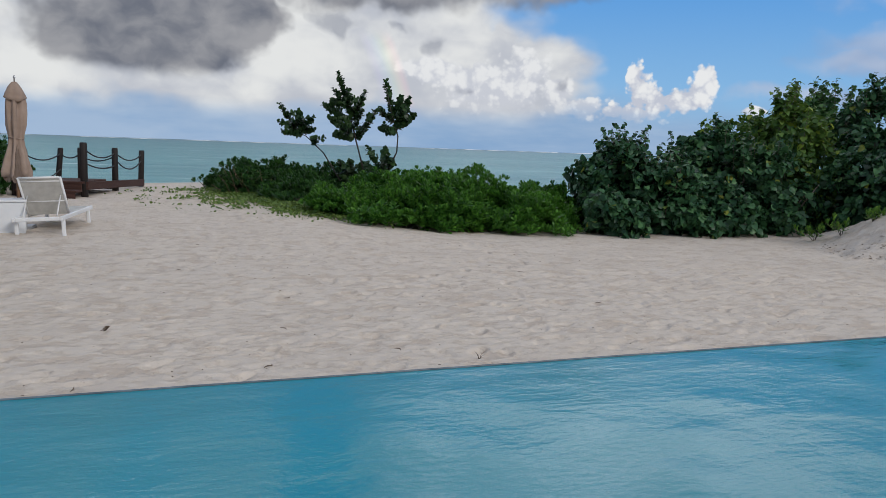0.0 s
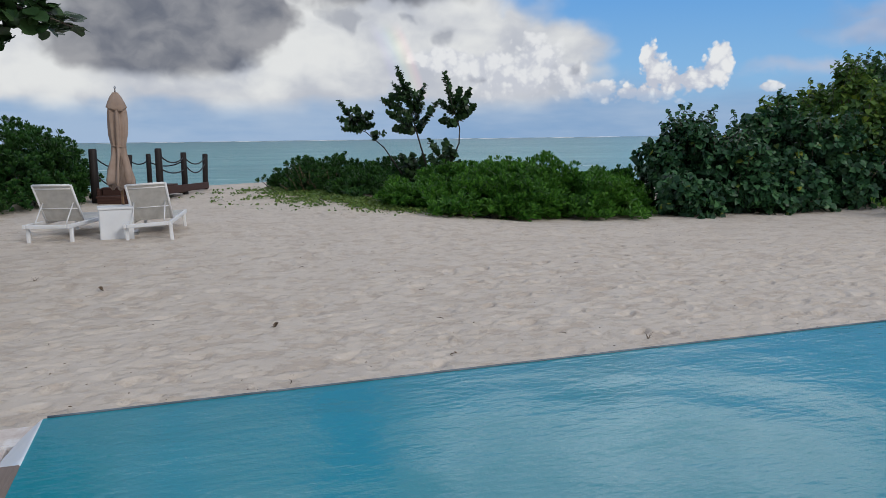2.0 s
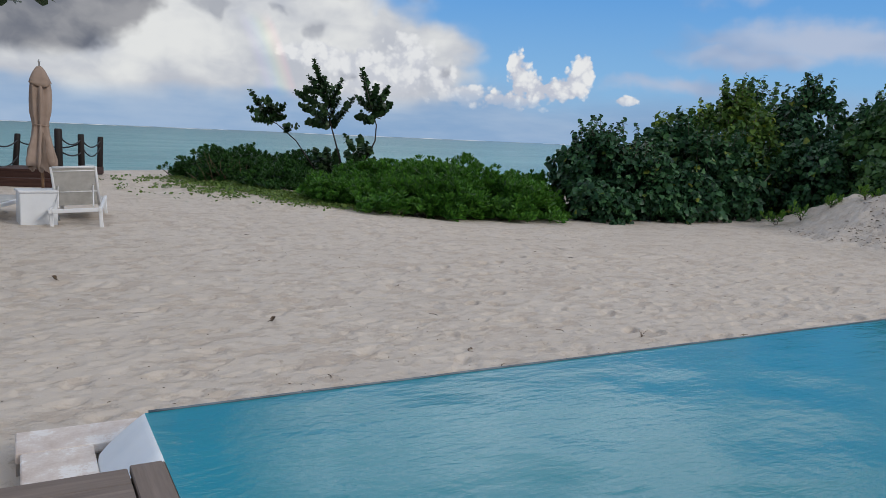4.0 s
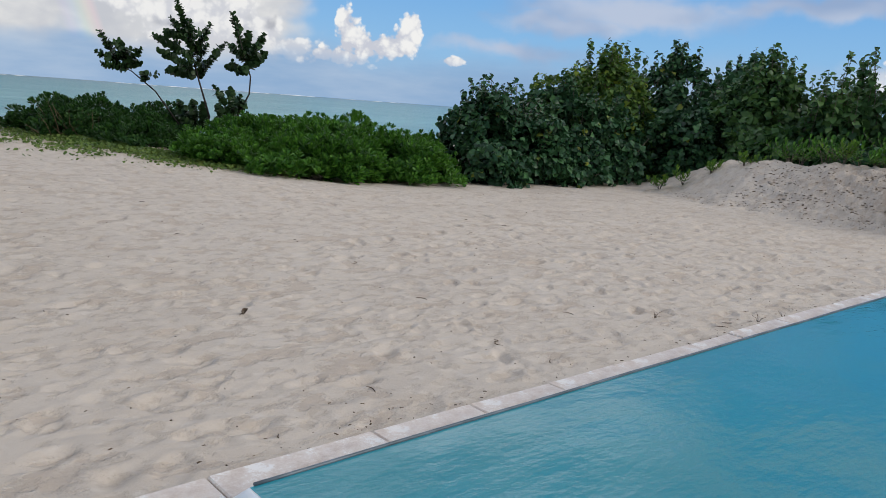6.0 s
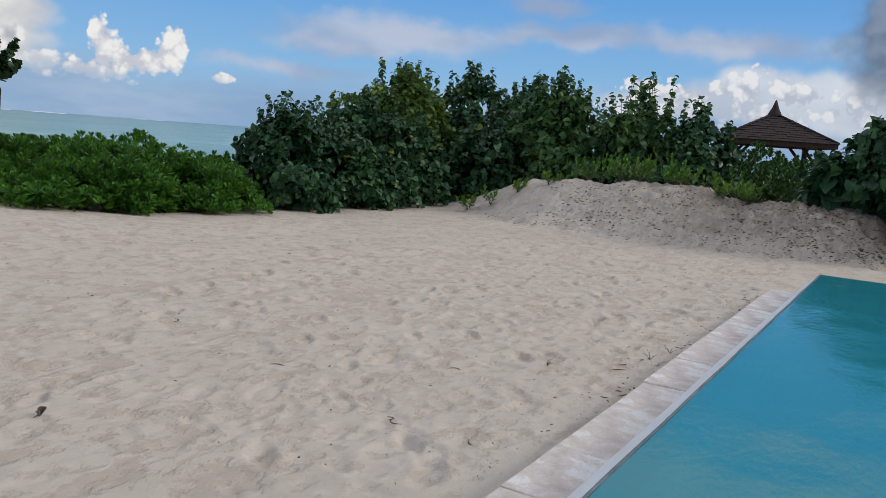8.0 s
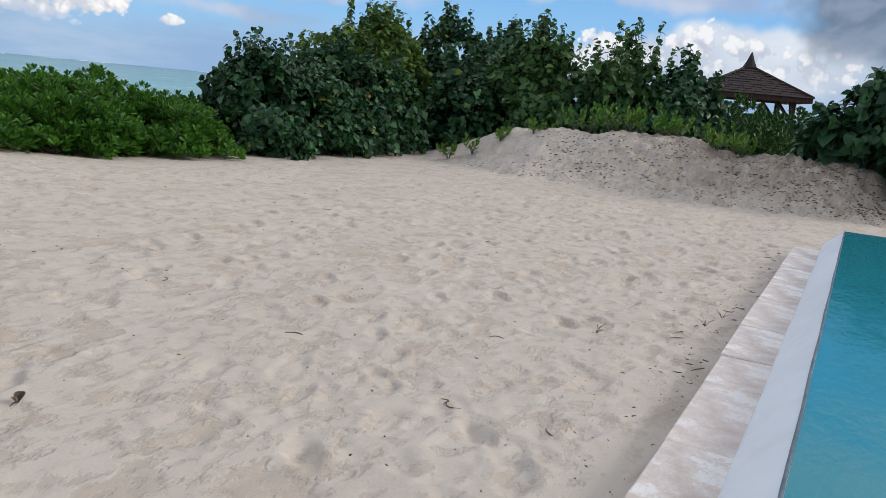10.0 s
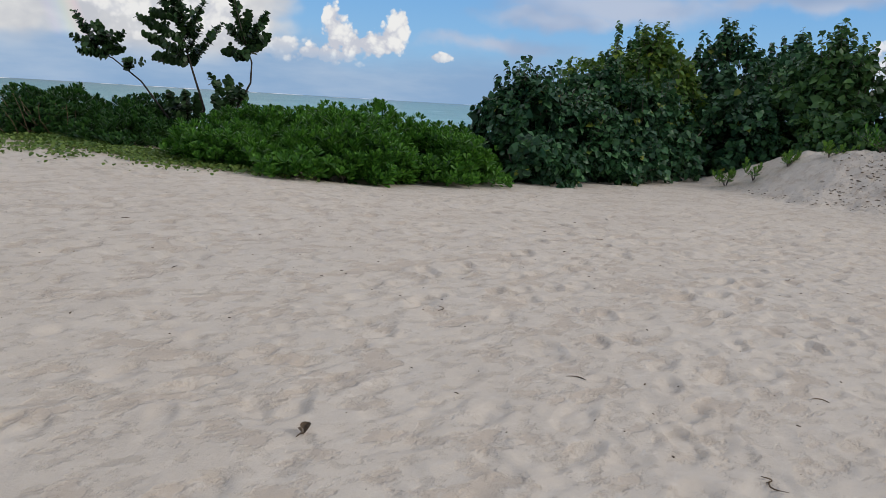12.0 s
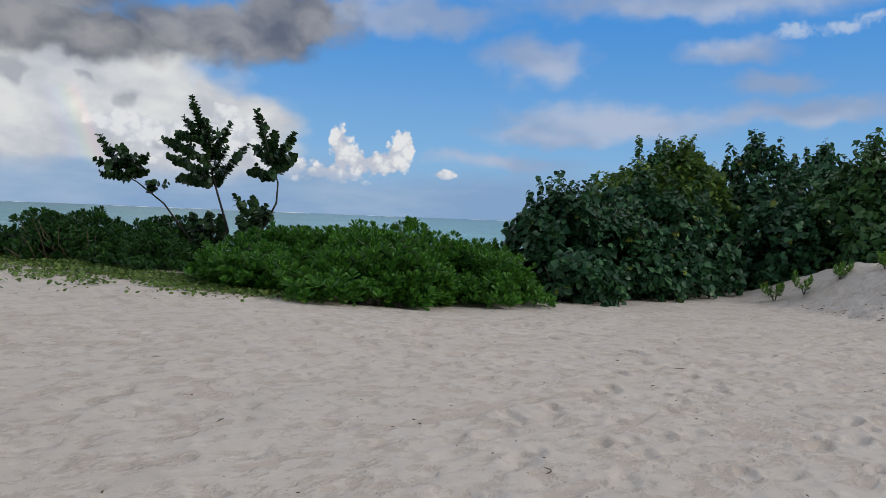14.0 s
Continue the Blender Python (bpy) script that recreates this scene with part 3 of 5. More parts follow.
def make_ground():
    xs = axis([(-6, -3.2, 0.06), (-3.2, 5.6, 0.023), (5.6, 7.6, 0.04), (7.6, 10.6, 0.07), (10.6, 14.5, 0.05), (14.5, 24, 0.4)], 4700)
    ys = axis([(0, 3.4, 0.4), (3.4, 4.4, 0.05), (4.4, 7.6, 0.023), (7.6, 9.2, 0.036), (9.2, 14.2, 0.06), (14.2, 24, 0.16), (24, 40, 0.5)], 4700)
    X, Y = np.meshgrid(xs, ys)
    Z = ground_base(X, Y)
    rng = np.random.default_rng(5)

    # trodden, wind-softened relief: shallow hollows in flatter sand, in patches
    def relief(seed, wave, stretch, tile=12.8, n=640):
        g = np.random.default_rng(seed)
        k = np.fft.fftfreq(n, tile / n)
        KX, KY = np.meshgrid(k, k)
        r = np.hypot(KX * stretch, KY) * wave
        f = np.fft.ifft2(np.fft.fft2(g.normal(size=(n, n))) * np.exp(-((r - 1.0) / 0.42) ** 2)).real
        f /= f.std()
        u, v = (X / tile * n) % n, (Y / tile * n) % n
        i, j = u.astype(int), v.astype(int)
        a, b = u - i, v - j
        i2, j2 = (i + 1) % n, (j + 1) % n
        return f[j % n, i % n] * (1 - a) * (1 - b) + f[j % n, i2] * a * (1 - b) + f[j2, i % n] * (1 - a) * b + f[j2, i2] * a * b

    bowls, small, patch = relief(1, 0.31, 1.5), relief(2, 0.20, 1.7), relief(3, 2.2, 1.2)
    worn = 0.35 + 0.65 * smooth(-0.7, 0.9, patch)
    lie = worn * (0.0035 * bowls - 0.023 * smooth(0.65, 1.6, bowls) - 0.011 * smooth(0.6, 1.6, small) + 0.004 * smooth(0.9, 2.2, -bowls))
    Z += lie * smooth(4.5, 4.95, Y) * smooth(24.0, 15.0, Y) * smooth(11.6, 10.4, X) * smooth(-14, -8, X)

    def dent(px, py, a, ln, wd, depth, rim):
        i0, i1 = np.searchsorted(xs, (px - 0.6, px + 0.6))
        j0, j1 = np.searchsorted(ys, (py - 0.6, py + 0.6))
        if i1 - i0 < 3 or j1 - j0 < 3:
            return
        dx, dy = X[j0:j1, i0:i1] - px, Y[j0:j1, i0:i1] - py
        u, v = dx * math.cos(a) + dy * math.sin(a), -dx * math.sin(a) + dy * math.cos(a)
        r = np.sqrt((u / ln) ** 2 + (v / wd) ** 2)
        Z[j0:j1, i0:i1] += -depth * (1 - smooth(0.65, 1.08, r)) * (1 + 0.35 * u / ln) + rim * np.exp(-((r - 1.2) / 0.28) ** 2) * (1 - 0.5 * v / np.maximum(wd, np.abs(v)))

    # old, wind-softened footprints and hollows all over the open sand
    for _ in range(5200):
        px, py = rng.uniform(-8, 12.5), 4.75 + 12.0 * rng.random() ** 1.25
        if py > 12.3 and px > 3.2:
            continue
        s = rng.uniform(0.45, 1.15)
        dent(px, py, rng.normal(0.15, 0.6), 0.15 * s, 0.07 * s, s * (0.0015 + 0.020 * rng.random() ** 2.4), s * rng.uniform(0.0005, 0.004))
    for _ in range(500):
        px, py = rng.uniform(-6, 11), rng.uniform(4.9, 12)
        dent(px, py, rng.normal(0.2, 0.5), rng.uniform(0.3, 0.5), rng.uniform(0.14, 0.25), rng.uniform(-0.004, 0.003), 0.0)
    # a few fresher tracks with sharper rims
    for x0, y0, ang, n in ((-1.2, 5.2, 0.35, 14), (2.6, 5.4, 1.1, 12), (0.6, 5.3, 0.9, 12), (4.0, 5.6, 0.4, 12), (-3.0, 7.0, 0.2, 16), (1.5, 8.5, -0.2, 14)):
        for i in range(n):
            s = 0.1 if i % 2 else -0.1
            px = x0 + 0.62 * i * math.cos(ang) - s * math.sin(ang) + rng.normal(0, 0.04)
            py = y0 + 0.62 * i * math.sin(ang) + s * math.cos(ang) + rng.normal(0, 0.04)
            if py > 4.8:
                dent(px, py, ang + rng.normal(0, 0.2), 0.135, 0.06, 0.016, 0.007)
    # rough, dug face of the dune
    for _ in range(3800):
        py = rng.uniform(2.5, 12)
        px = 10.7 + 0.6 * max(0, py - 9.5) + rng.uniform(0.1, 3.0)
        dent(px, py, rng.uniform(0, 3.1), rng.uniform(0.06, 0.22), rng.uniform(0.05, 0.14), float(np.interp(py, [5, 9.5], [1, 0.4])) * rng.uniform(-0.03, 0.035), rng.uniform(0, 0.006))
    # hollowed out under the pool
    inside = (X > POOL_X0 - 0.12) & (X < POOL_X1 + 0.12) & (Y < 4.3) & (Y > POOL_Y0 - 0.05)
    Z[inside] = -1.75
    Z[(Y < 4.36) & (Y > 3.6) & (X > -1.9) & (X < 7.1) & ~inside] -= 0.12
    Z[(X < POOL_X0) & (Y < 3.62) & (Y > -3)] -= 0.05
    W, H = len(xs), len(ys)
    idx = np.arange(W * H).reshape(H, W)
    quads = np.stack([idx[:-1, :-1], idx[:-1, 1:], idx[1:, 1:], idx[1:, :-1]], -1).reshape(-1, 4)
    ob = new("ground", mesh_of("ground", np.stack([X, Y, Z], -1).reshape(-1, 3), quads, SAND, True))
    tagged(ob, "pale coral sand beach with soft old footprints and a dune", "ground", "", "structure")

    def height(x, y):
        i, j = np.clip(np.searchsorted(xs, x) - 1, 0, W - 2), np.clip(np.searchsorted(ys, y) - 1, 0, H - 2)
        fx, fy = (x - xs[i]) / (xs[i + 1] - xs[i]), (y - ys[j]) / (ys[j + 1] - ys[j])
        return float((Z[j, i] * (1 - fx) + Z[j, i + 1] * fx) * (1 - fy) + (Z[j + 1, i] * (1 - fx) + Z[j + 1, i + 1] * fx) * fy)

    return height


HEIGHT = make_ground()


# ---- sea ----
def make_sea():
    rs = [0.01] + list(np.geomspace(6, 4800, 60))
    n = 96
    v = [(r * math.cos(2 * math.pi * k / n), 24 + r * math.sin(2 * math.pi * k / n), SEA_Z) for r in rs for k in range(n)]
    f = [(i * n + k, i * n + (k + 1) % n, (i + 1) * n + (k + 1) % n, (i + 1) * n + k) for i in range(len(rs) - 1) for k in range(n)]
    v = np.array(v)
    ob = new("water", mesh_of("water", v, np.array(f), SEA, True))
    tagged(ob, "turquoise lagoon sea with small ripples out to the reef", "sea", "", "structure")
    # line of surf on the outer reef
    rng = np.random.default_rng(3)
    bm = bmesh.new()
    x = -1900.0
    while x < 3600:
        ln, h = rng.uniform(25, 190), rng.uniform(0.6, 2.3)
        y = 2300 + 120 * math.sin(x * 0.0013) + rng.uniform(-20, 20)
        if rng.random() < 0.72:
            m = Matrix.Translation((x + ln / 2, y, SEA_Z)) @ Matrix.Diagonal((ln / 2, 6.0, h, 1))
            bmesh.ops.create_icosphere(bm, subdivisions=1, radius=1, matrix=m)
        x += ln * rng.uniform(0.8, 1.3)
    surf = thing("reef_surf", label="thin white line of surf breaking on the distant reef", category="surf", kind="stuff")
    part("foam", bm, FOAM, surf, kind="stuff")


make_sea()


# ---- pool ----
LIP = [(0.0, -0.03), (0.0, -0.002), (0.014, -0.003), (0.03, -0.016), (0.07, -0.050), (0.11, -0.088), (0.15, -0.128), (0.18, -0.160), (0.195, -0.178), (0.20, -0.20), (0.20, -0.45), (0.0, -0.45)]


def make_pool():
    pool = thing("swimming_pool", label="infinity pool with white plaster overflow edge and blue water", category="swimming pool", kind="structure")
    d = -1.35
    bm = bmesh.new()
    a, b, c, e = POOL_X0, POOL_X1, POOL_Y0, POOL_Y1
    top = [bm.verts.new(p) for p in ((a, c, WATER_Z - 0.004), (b, c, WATER_Z - 0.004), (b, e, WATER_Z - 0.004), (a, e, WATER_Z - 0.004))]
    low = [bm.verts.new((v.co.x, v.co.y, d)) for v in top]
    for i in range(4):
        j = (i + 1) % 4
        bm.faces.new((top[j], top[i], low[i], low[j]))
    bm.faces.new(low)
    part("basin", bm, BASIN, pool, "blue plastered pool basin")
    # the still water
    xs, ys = np.linspace(a - 0.007, b + 0.007, 220), np.linspace(c + 0.001, e + 0.007, 90)
    X, Y = np.meshgrid(xs, ys)
    Z = np.full_like(X, WATER_Z)
    rng = np.random.default_rng(8)
    for _ in range(36):
        k, th = rng.uniform(3, 13), rng.normal(1.2, 0.6)
        Z += 0.0007 / (1 + 0.1 * k) * np.sin(k * (X * math.cos(th) + Y * math.sin(th)) + rng.uniform(0, 6.3))
    for px, py in ((-0.2, 3.1), (0.9, 2.7), (1.8, 2.9), (-0.6, 2.6), (3.0, 3.1)):
        r = np.hypot(X - px, Y - py)
        Z += 0.0010 * np.exp(-r / 0.22) * np.sin(r * 42)
    edge = np.minimum(np.minimum(X - a, b - X), np.minimum(Y - c, e - Y)) - 0.002
    Z = WATER_Z + (Z - WATER_Z) * smooth(0, 0.25, edge)
    idx = np.arange(X.size).reshape(X.shape)
    q = np.stack([idx[:-1, :-1], idx[:-1, 1:], idx[1:, 1:], idx[1:, :-1]], -1).reshape(-1, 4)
    w = part("pool_water", mesh_of("pool_water", np.stack([X, Y, Z], -1).reshape(-1, 3), q, POOLWATER, True), None, pool, "clear blue pool water with faint ripples")
    w.visible_shadow = False
    # rounded overflow lip round the open sides, with a mitre at the corners
    path = [((a, DECK_Y), (-1, 0)), ((a, e), (-1, 1)), ((b, e), (1, 1)), ((b, c), (1, 0))]
    bm = bmesh.new()
    fine = []
    for (p, n), (p2, n2) in zip(path, path[1:]):
        steps = max(2, int(math.hypot(p2[0] - p[0], p2[1] - p[1]) / 0.12))
        same = (n[0], 0) if p[0] == p2[0] else (0, 1)
        for i in range(steps):
            t = i / steps
            q = (p[0] + (p2[0] - p[0]) * t, p[1] + (p2[1] - p[1]) * t)
            if i == 0 and n[0] and n[1]:
                turn = (90, 180) if n[0] < 0 else (0, 90)
                angles = np.linspace(*turn, 7)[::-1]
                fine += [(q, (math.cos(radians(g)), math.sin(radians(g)))) for g in angles]
            else:
                fine.append((q, same))
    fine.append((path[-1][0], (1, 0)))
    rings = []
    for (px, py), (nx, ny) in fine:
        wob = 0.002 * math.sin(px * 3.1 + py * 3) + 0.0015 * math.sin(px * 17.3 + py * 5)
        rings.append([bm.verts.new((px + nx * (o + (wob * (o / 0.2) ** 2 if o > 0.05 else 0)), py + ny * (o + (wob * (o / 0.2) ** 2 if o > 0.05 else 0)), WATER_Z + h)) for o, h in LIP])
    k = len(LIP)
    for r1, r2 in zip(rings, rings[1:]):
        for i in range(k):
            f = bm.faces.new((r1[i], r1[(i + 1) % k], r2[(i + 1) % k], r2[i]))
            f.smooth = True
    bm.faces.new(rings[0][::-1])
    bm.faces.new(rings[-1])
    bmesh.ops.recalc_face_normals(bm, faces=bm.faces)
    part("overflow_edge", bm, PLASTER, pool, "wet white plaster overflow edge")
    # thin dark strip added to stand for the shadowy waterline along the brim
    bm = bmesh.new()
    tube(bm, [(x, e + 0.013 + 0.0015 * math.sin(5 * x), WATER_Z + 0.003) for x in np.linspace(a + 0.01, b, 80)], 0.007, 6)
    part("brim_dark_line", bm, BRIM, pool, "dark strip standing in for the shaded waterline at the brim")
    return pool


POOL = make_pool()


def make_step():
    step = thing("stone_step", label="low ledge of pinkish coral stone slabs beside the pool", category="step", kind="structure")
    rng = np.random.default_rng(12)
    x = -2.18
    bed = bmesh.new()
    box(bed, (8.70, 0.25, 0.30), (2.175, 4.365, -0.155), bevel=0)
    part("mortar_bed", bed, PEBBLE, step, "grey mortar bed")
    bed = bmesh.new()
    box(bed, (0.26, 0.62, 0.30), (-2.03, 3.88, -0.155), bevel=0)
    part("mortar_bed", bed, PEBBLE, step, "grey mortar bed")
    while x < 6.45:
        ln = min(rng.uniform(0.48, 0.86), 6.55 - x)
        bm = bmesh.new()
        box(bm, (ln - 0.006, 0.262, 0.05), bevel=0.006)
        for v in bm.verts:
            v.co += Vector((0, 0.006 * math.sin(9 * (v.co.x + x)) if v.co.y > 0 else 0, rng.normal(0, 0.0015)))
        part("slab", bm, STONE, step, at=pose(x + ln / 2, 4.362, 0.022 + rng.normal(0, 0.002)))
        x += ln
    for y0, ly in ((3.525, 0.345), (3.875, 0.35)):
        bm = bmesh.new()
        box(bm, (0.29, ly - 0.006, 0.05), bevel=0.006)
        part("slab", bm, STONE, step, at=pose(-2.012, y0 + ly / 2, 0.022))


make_step()


def make_deck():
    deck = thing("wooden_deck", label="weathered grey-brown timber deck beside the pool", category="deck", kind="structure")
    rng = np.random.default_rng(2)

    def plank(ln, wd, at, rz=0):
        bm = bmesh.new()
        box(bm, (ln, wd - 0.006, 0.032), bevel=0.004)
        part("plank", bm, DECK, deck, at=pose(*at, 0, 0, rz))

    z = WATER_Z - 0.02
    plank(2.34, 0.13, (-1.732, 2.355, z), 90)
    y = DECK_Y - 0.07
    while y > -2.6:
        x1 = -1.80 if y > 1.16 else 7.0
        x0 = -6.0
        while x0 < x1 - 0.05:
            ln = min(rng.uniform(1.9, 2.6), x1 - x0)
            plank(ln - 0.006, 0.14, (x0 + ln / 2, y, z + rng.normal(0, 0.001)))
            x0 += ln
        y -= 0.14
    for x0, x1, y0, y1 in ((-6, -1.68, DECK_Y - 0.06, DECK_Y - 0.02), (-6, -1.7, 1.24, 1.30), (-6, 7, -2.5, -2.44), (-6, 7, 0.9, 0.96)):
        bm = bmesh.new()
        box(bm, (x1 - x0, y1 - y0, 0.42), ((x0 + x1) / 2, (y0 + y1) / 2, -0.025), bevel=0.004)
        part("joist", bm, DECK, deck)


make_deck()


# ---- foliage ----
def leaf(widths, fold=0.18, droop=0.25):
    """A leaf blade along +x of length 1, folded on its midrib: corners and triangles. widths: (place along, half width)."""
    v, rows = [], []
    for s, w in widths:
        z = -droop * s * s
        rows.append([len(v), len(v) + 1, len(v) + 2] if w > 0 else [len(v)])
        v += [(s, 0, z), (s - 0.05 * w, w, z + fold * w), (s - 0.05 * w, -w, z + fold * w)] if w > 0 else [(s, 0, z)]
    f = []
    for r1, r2 in zip(rows, rows[1:]):
        if len(r1) == 1:
            f += [(r1[0], r2[0], r2[1]), (r1[0], r2[2], r2[0])]
        elif len(r2) == 1:
            f += [(r1[0], r2[0], r1[1]), (r1[0], r1[2], r2[0])]
        else:
            f += [(r1[0], r2[0], r2[1]), (r1[0], r2[1], r1[1]), (r1[0], r1[2], r2[2]), (r1[0], r2[2], r2[0])]
    return np.array(v, float), np.array(f)


HEART = leaf([(0, 0), (-0.09, 0.28), (0.10, 0.48), (0.40, 0.50), (0.68, 0.33), (0.88, 0.12), (1.0, 0)], 0.2, 0.28)
SPOON = leaf([(0, 0), (0.45, 0.13), (0.8, 0.20), (1.0, 0)], 0.25, -0.12)
ROUND = leaf([(0, 0), (0.15, 0.34), (0.5, 0.50), (0.85, 0.34), (1.0, 0)], 0.15, 0.12)


def frames(tip, face):
    """Rotations (k,3,3) whose x runs along tip and whose z leans to face."""
    x = tip / np.linalg.norm(tip, axis=1, keepdims=True)
    y = np.cross(face, x)
    y /= np.maximum(np.linalg.norm(y, axis=1, keepdims=True), 1e-6)
    return np.stack([x, y, np.cross(x, y)], -1)


def leaves_mesh(name, proto, rot, size, at, material):
    v, f = proto
    k = len(at)
    V = np.einsum("kij,nj->kni", rot, v) * np.asarray(size).reshape(-1, 1, 1) + at[:, None, :]
    F = f[None] + (np.arange(k) * len(v))[:, None, None]
    return mesh_of(name, V.reshape(-1, 3), F.reshape(-1, 3), material)


def shell(rng, lumps, n, depth):
    """Points and outward ways on the outside of a heap of ellipsoids (x, y, z, rx, ry, rz), up to depth inside it."""
    L = np.array(lumps, float)
    area = (L[:, 3] * L[:, 4] + L[:, 3] * L[:, 5] + L[:, 4] * L[:, 5])
    P, N = np.zeros((0, 3)), np.zeros((0, 3))
    while len(P) < n:
        i = rng.choice(len(L), 3 * n, p=area / area.sum())
        d = rng.normal(size=(3 * n, 3))
        d /= np.linalg.norm(d, axis=1, keepdims=True)
        inward = 1 - depth * rng.random(3 * n) ** 1.6 / L[i, 3:].mean(1)
        wob = 1 + 0.09 * np.sin(5 * d[:, 0] + 3 * L[i, 0]) * np.cos(4 * d[:, 2] + L[i, 1]) + 0.06 * np.sin(11 * d[:, 1] + 9 * d[:, 2])
        p = L[i, :3] + d * L[i, 3:] * (inward * wob)[:, None]
        nrm = d / L[i, 3:]
        nrm /= np.linalg.norm(nrm, axis=1, keepdims=True)
        ok = p[:, 2] > ground_base(p[:, 0], p[:, 1]) + 0.03
        for j in range(len(L)):
            q = (p - L[j, :3]) / L[j, 3:]
            ok &= (i == j) | ((q ** 2).sum(1) > 0.72)
        P, N = np.vstack([P, p[ok]]), np.vstack([N, nrm[ok]])
    return P[:n], N[:n]


def clumpy(P, N, swell, scale, gap, seed):
    """Swells and pits a leaf shell into separate clumps; leaves in the deepest pits are left out."""
    a = np.array([noise.noise(Vector(p) * scale + Vector((seed, 0, 0))) for p in P])
    b = np.array([noise.noise(Vector(p) * (2.3 * scale) + Vector((0, seed, 5))) for p in P])
    h = a + 0.55 * b
    keep = h > -gap
    return (P + N * (swell * h)[:, None])[keep], N[keep]


def add_stems(rng, lumps, count, thick, base):
    for _ in range(count):
        bm = bmesh.new()
        c = lumps[rng.integers(len(lumps))]
        x, y = c[0] + rng.uniform(-0.3, 0.3) * c[3], c[1] + rng.uniform(-0.3, 0.3) * c[4]
        g = float(ground_base(x, y)) - 0.05
        tx, ty, tz = x + rng.uniform(-0.6, 0.6) * c[3], y + rng.uniform(-0.6, 0.6) * c[4], max(c[2] + rng.uniform(0.1, 0.6) * c[5], g + 0.25)
        mid = ((x + tx) / 2 + rng.normal(0, 0.08), (y + ty) / 2 + rng.normal(0, 0.08), (g + tz) / 2)
        tube(bm, [(x, y, g), mid, (tx, ty, tz)], [thick, thick * 0.75, thick * 0.3], 6)
        part("stem", bm, BARK, base)


def big_leaf_shrub(name, lumps, count, size, seed, label, material=HIBISCUS, single=0, sprigs=20, category="shrub", group="", proto=HEART, sprig_len=0.5):
    """A shrub of large hanging leaves, with shoots that stand out at the top."""
    rng = np.random.default_rng(seed)
    lumps = [(x, y, z, 0.95 * rx, 0.95 * ry, 0.93 * rz) for x, y, z, rx, ry, rz in lumps]
    sprigs = int(1.5 * sprigs)
    base = thing(name, label=label, category=category, group=group)
    P, N = clumpy(*shell(rng, lumps, int(3.0 * count), 0.22), 0.34, 1.5, 0.10, seed)
    inner = np.array(lumps) * np.array([1, 1, 1, 0.62, 0.62, 0.70])
    P2, N2 = shell(rng, inner, int(0.9 * count), 0.35)
    deep = np.concatenate([np.ones(len(P)), np.full(len(P2), 1.45)])
    P, N = np.vstack([P, P2]), np.vstack([N, N2])
    k = len(P)
    tip = N * np.array([1, 1, 0.3]) * 0.6 + np.array([0, 0, -0.45]) + rng.normal(0, 0.7, (k, 3))
    face = N * 0.7 + np.array([0, 0, 0.75]) + rng.normal(0, 0.55, (k, 3))
    size_k = size * rng.uniform(0.6, 1.2, k) * deep
    rot = frames(tip, face)
    # shoots
    add_stems(rng, lumps, 6 + len(lumps) * 3, 0.025, base)
    bm = bmesh.new()
    ax, an, at_, sz = [], [], [], []
    L = sorted(lumps, key=lambda q: -(q[2] + q[5]))
    for i in range(sprigs):
        q = L[rng.integers(max(1, int(len(L) * 0.75)))]
        th, rr = rng.uniform(0, 2 * math.pi), rng.uniform(0, 0.85)
        x, y = q[0] + rr * q[3] * math.cos(th), q[1] + rr * q[4] * math.sin(th)
        z = q[2] + q[5] * math.sqrt(1 - rr * rr) - 0.15
        ln = sprig_len * rng.uniform(0.5, 1.5)
        e = Vector((x + rng.normal(0, 0.12), y + rng.normal(0, 0.12), z + ln))
        tube(bm, [(x, y, z - 0.25), (x, y, z), e], [0.012, 0.010, 0.004], 5)
        for j in range(17):
            t = -0.15 + 1.15 * j / 16
            p = Vector((x, y, z)).lerp(e, t)
            a = 2.4 * j + th
            at_.append(p)
            ax.append((math.cos(a), math.sin(a), rng.uniform(-0.9, 0.15)))
            an.append((0.3 * math.cos(a), 0.3 * math.sin(a), 1.0))
            sz.append(size * rng.uniform(0.75, 1.1) * (1.25 - 0.40 * t))
    if sprigs:
        rot2 = frames(np.array(ax), np.array(an) + rng.normal(0, 0.2, (len(an), 3)))
        P, rot, size_k = np.vstack([P, np.array(at_)]), np.concatenate([rot, rot2]), np.concatenate([size_k, sz])
    part("shoot_tangle", bm, BARK, base, "thin grey-brown shoots", kind="stuff")
    near = np.argsort((P[:, 0] - 1.0) ** 2 + (P[:, 1] - 5.0) ** 2)
    lone, rest = near[:single], near[single:]
    part("crown", leaves_mesh("crown", proto, rot[rest], size_k[rest], P[rest], material), None, base, kind="stuff")
    if single:
        blade = mesh_of("leaf", proto[0], proto[1], material)
        for i in lone:
            m = Matrix([list(r) for r in rot[i] * size_k[i]]).to_4x4()
            m.translation = P[i]
            part("leaf", blade, None, base, at=m)
    return base


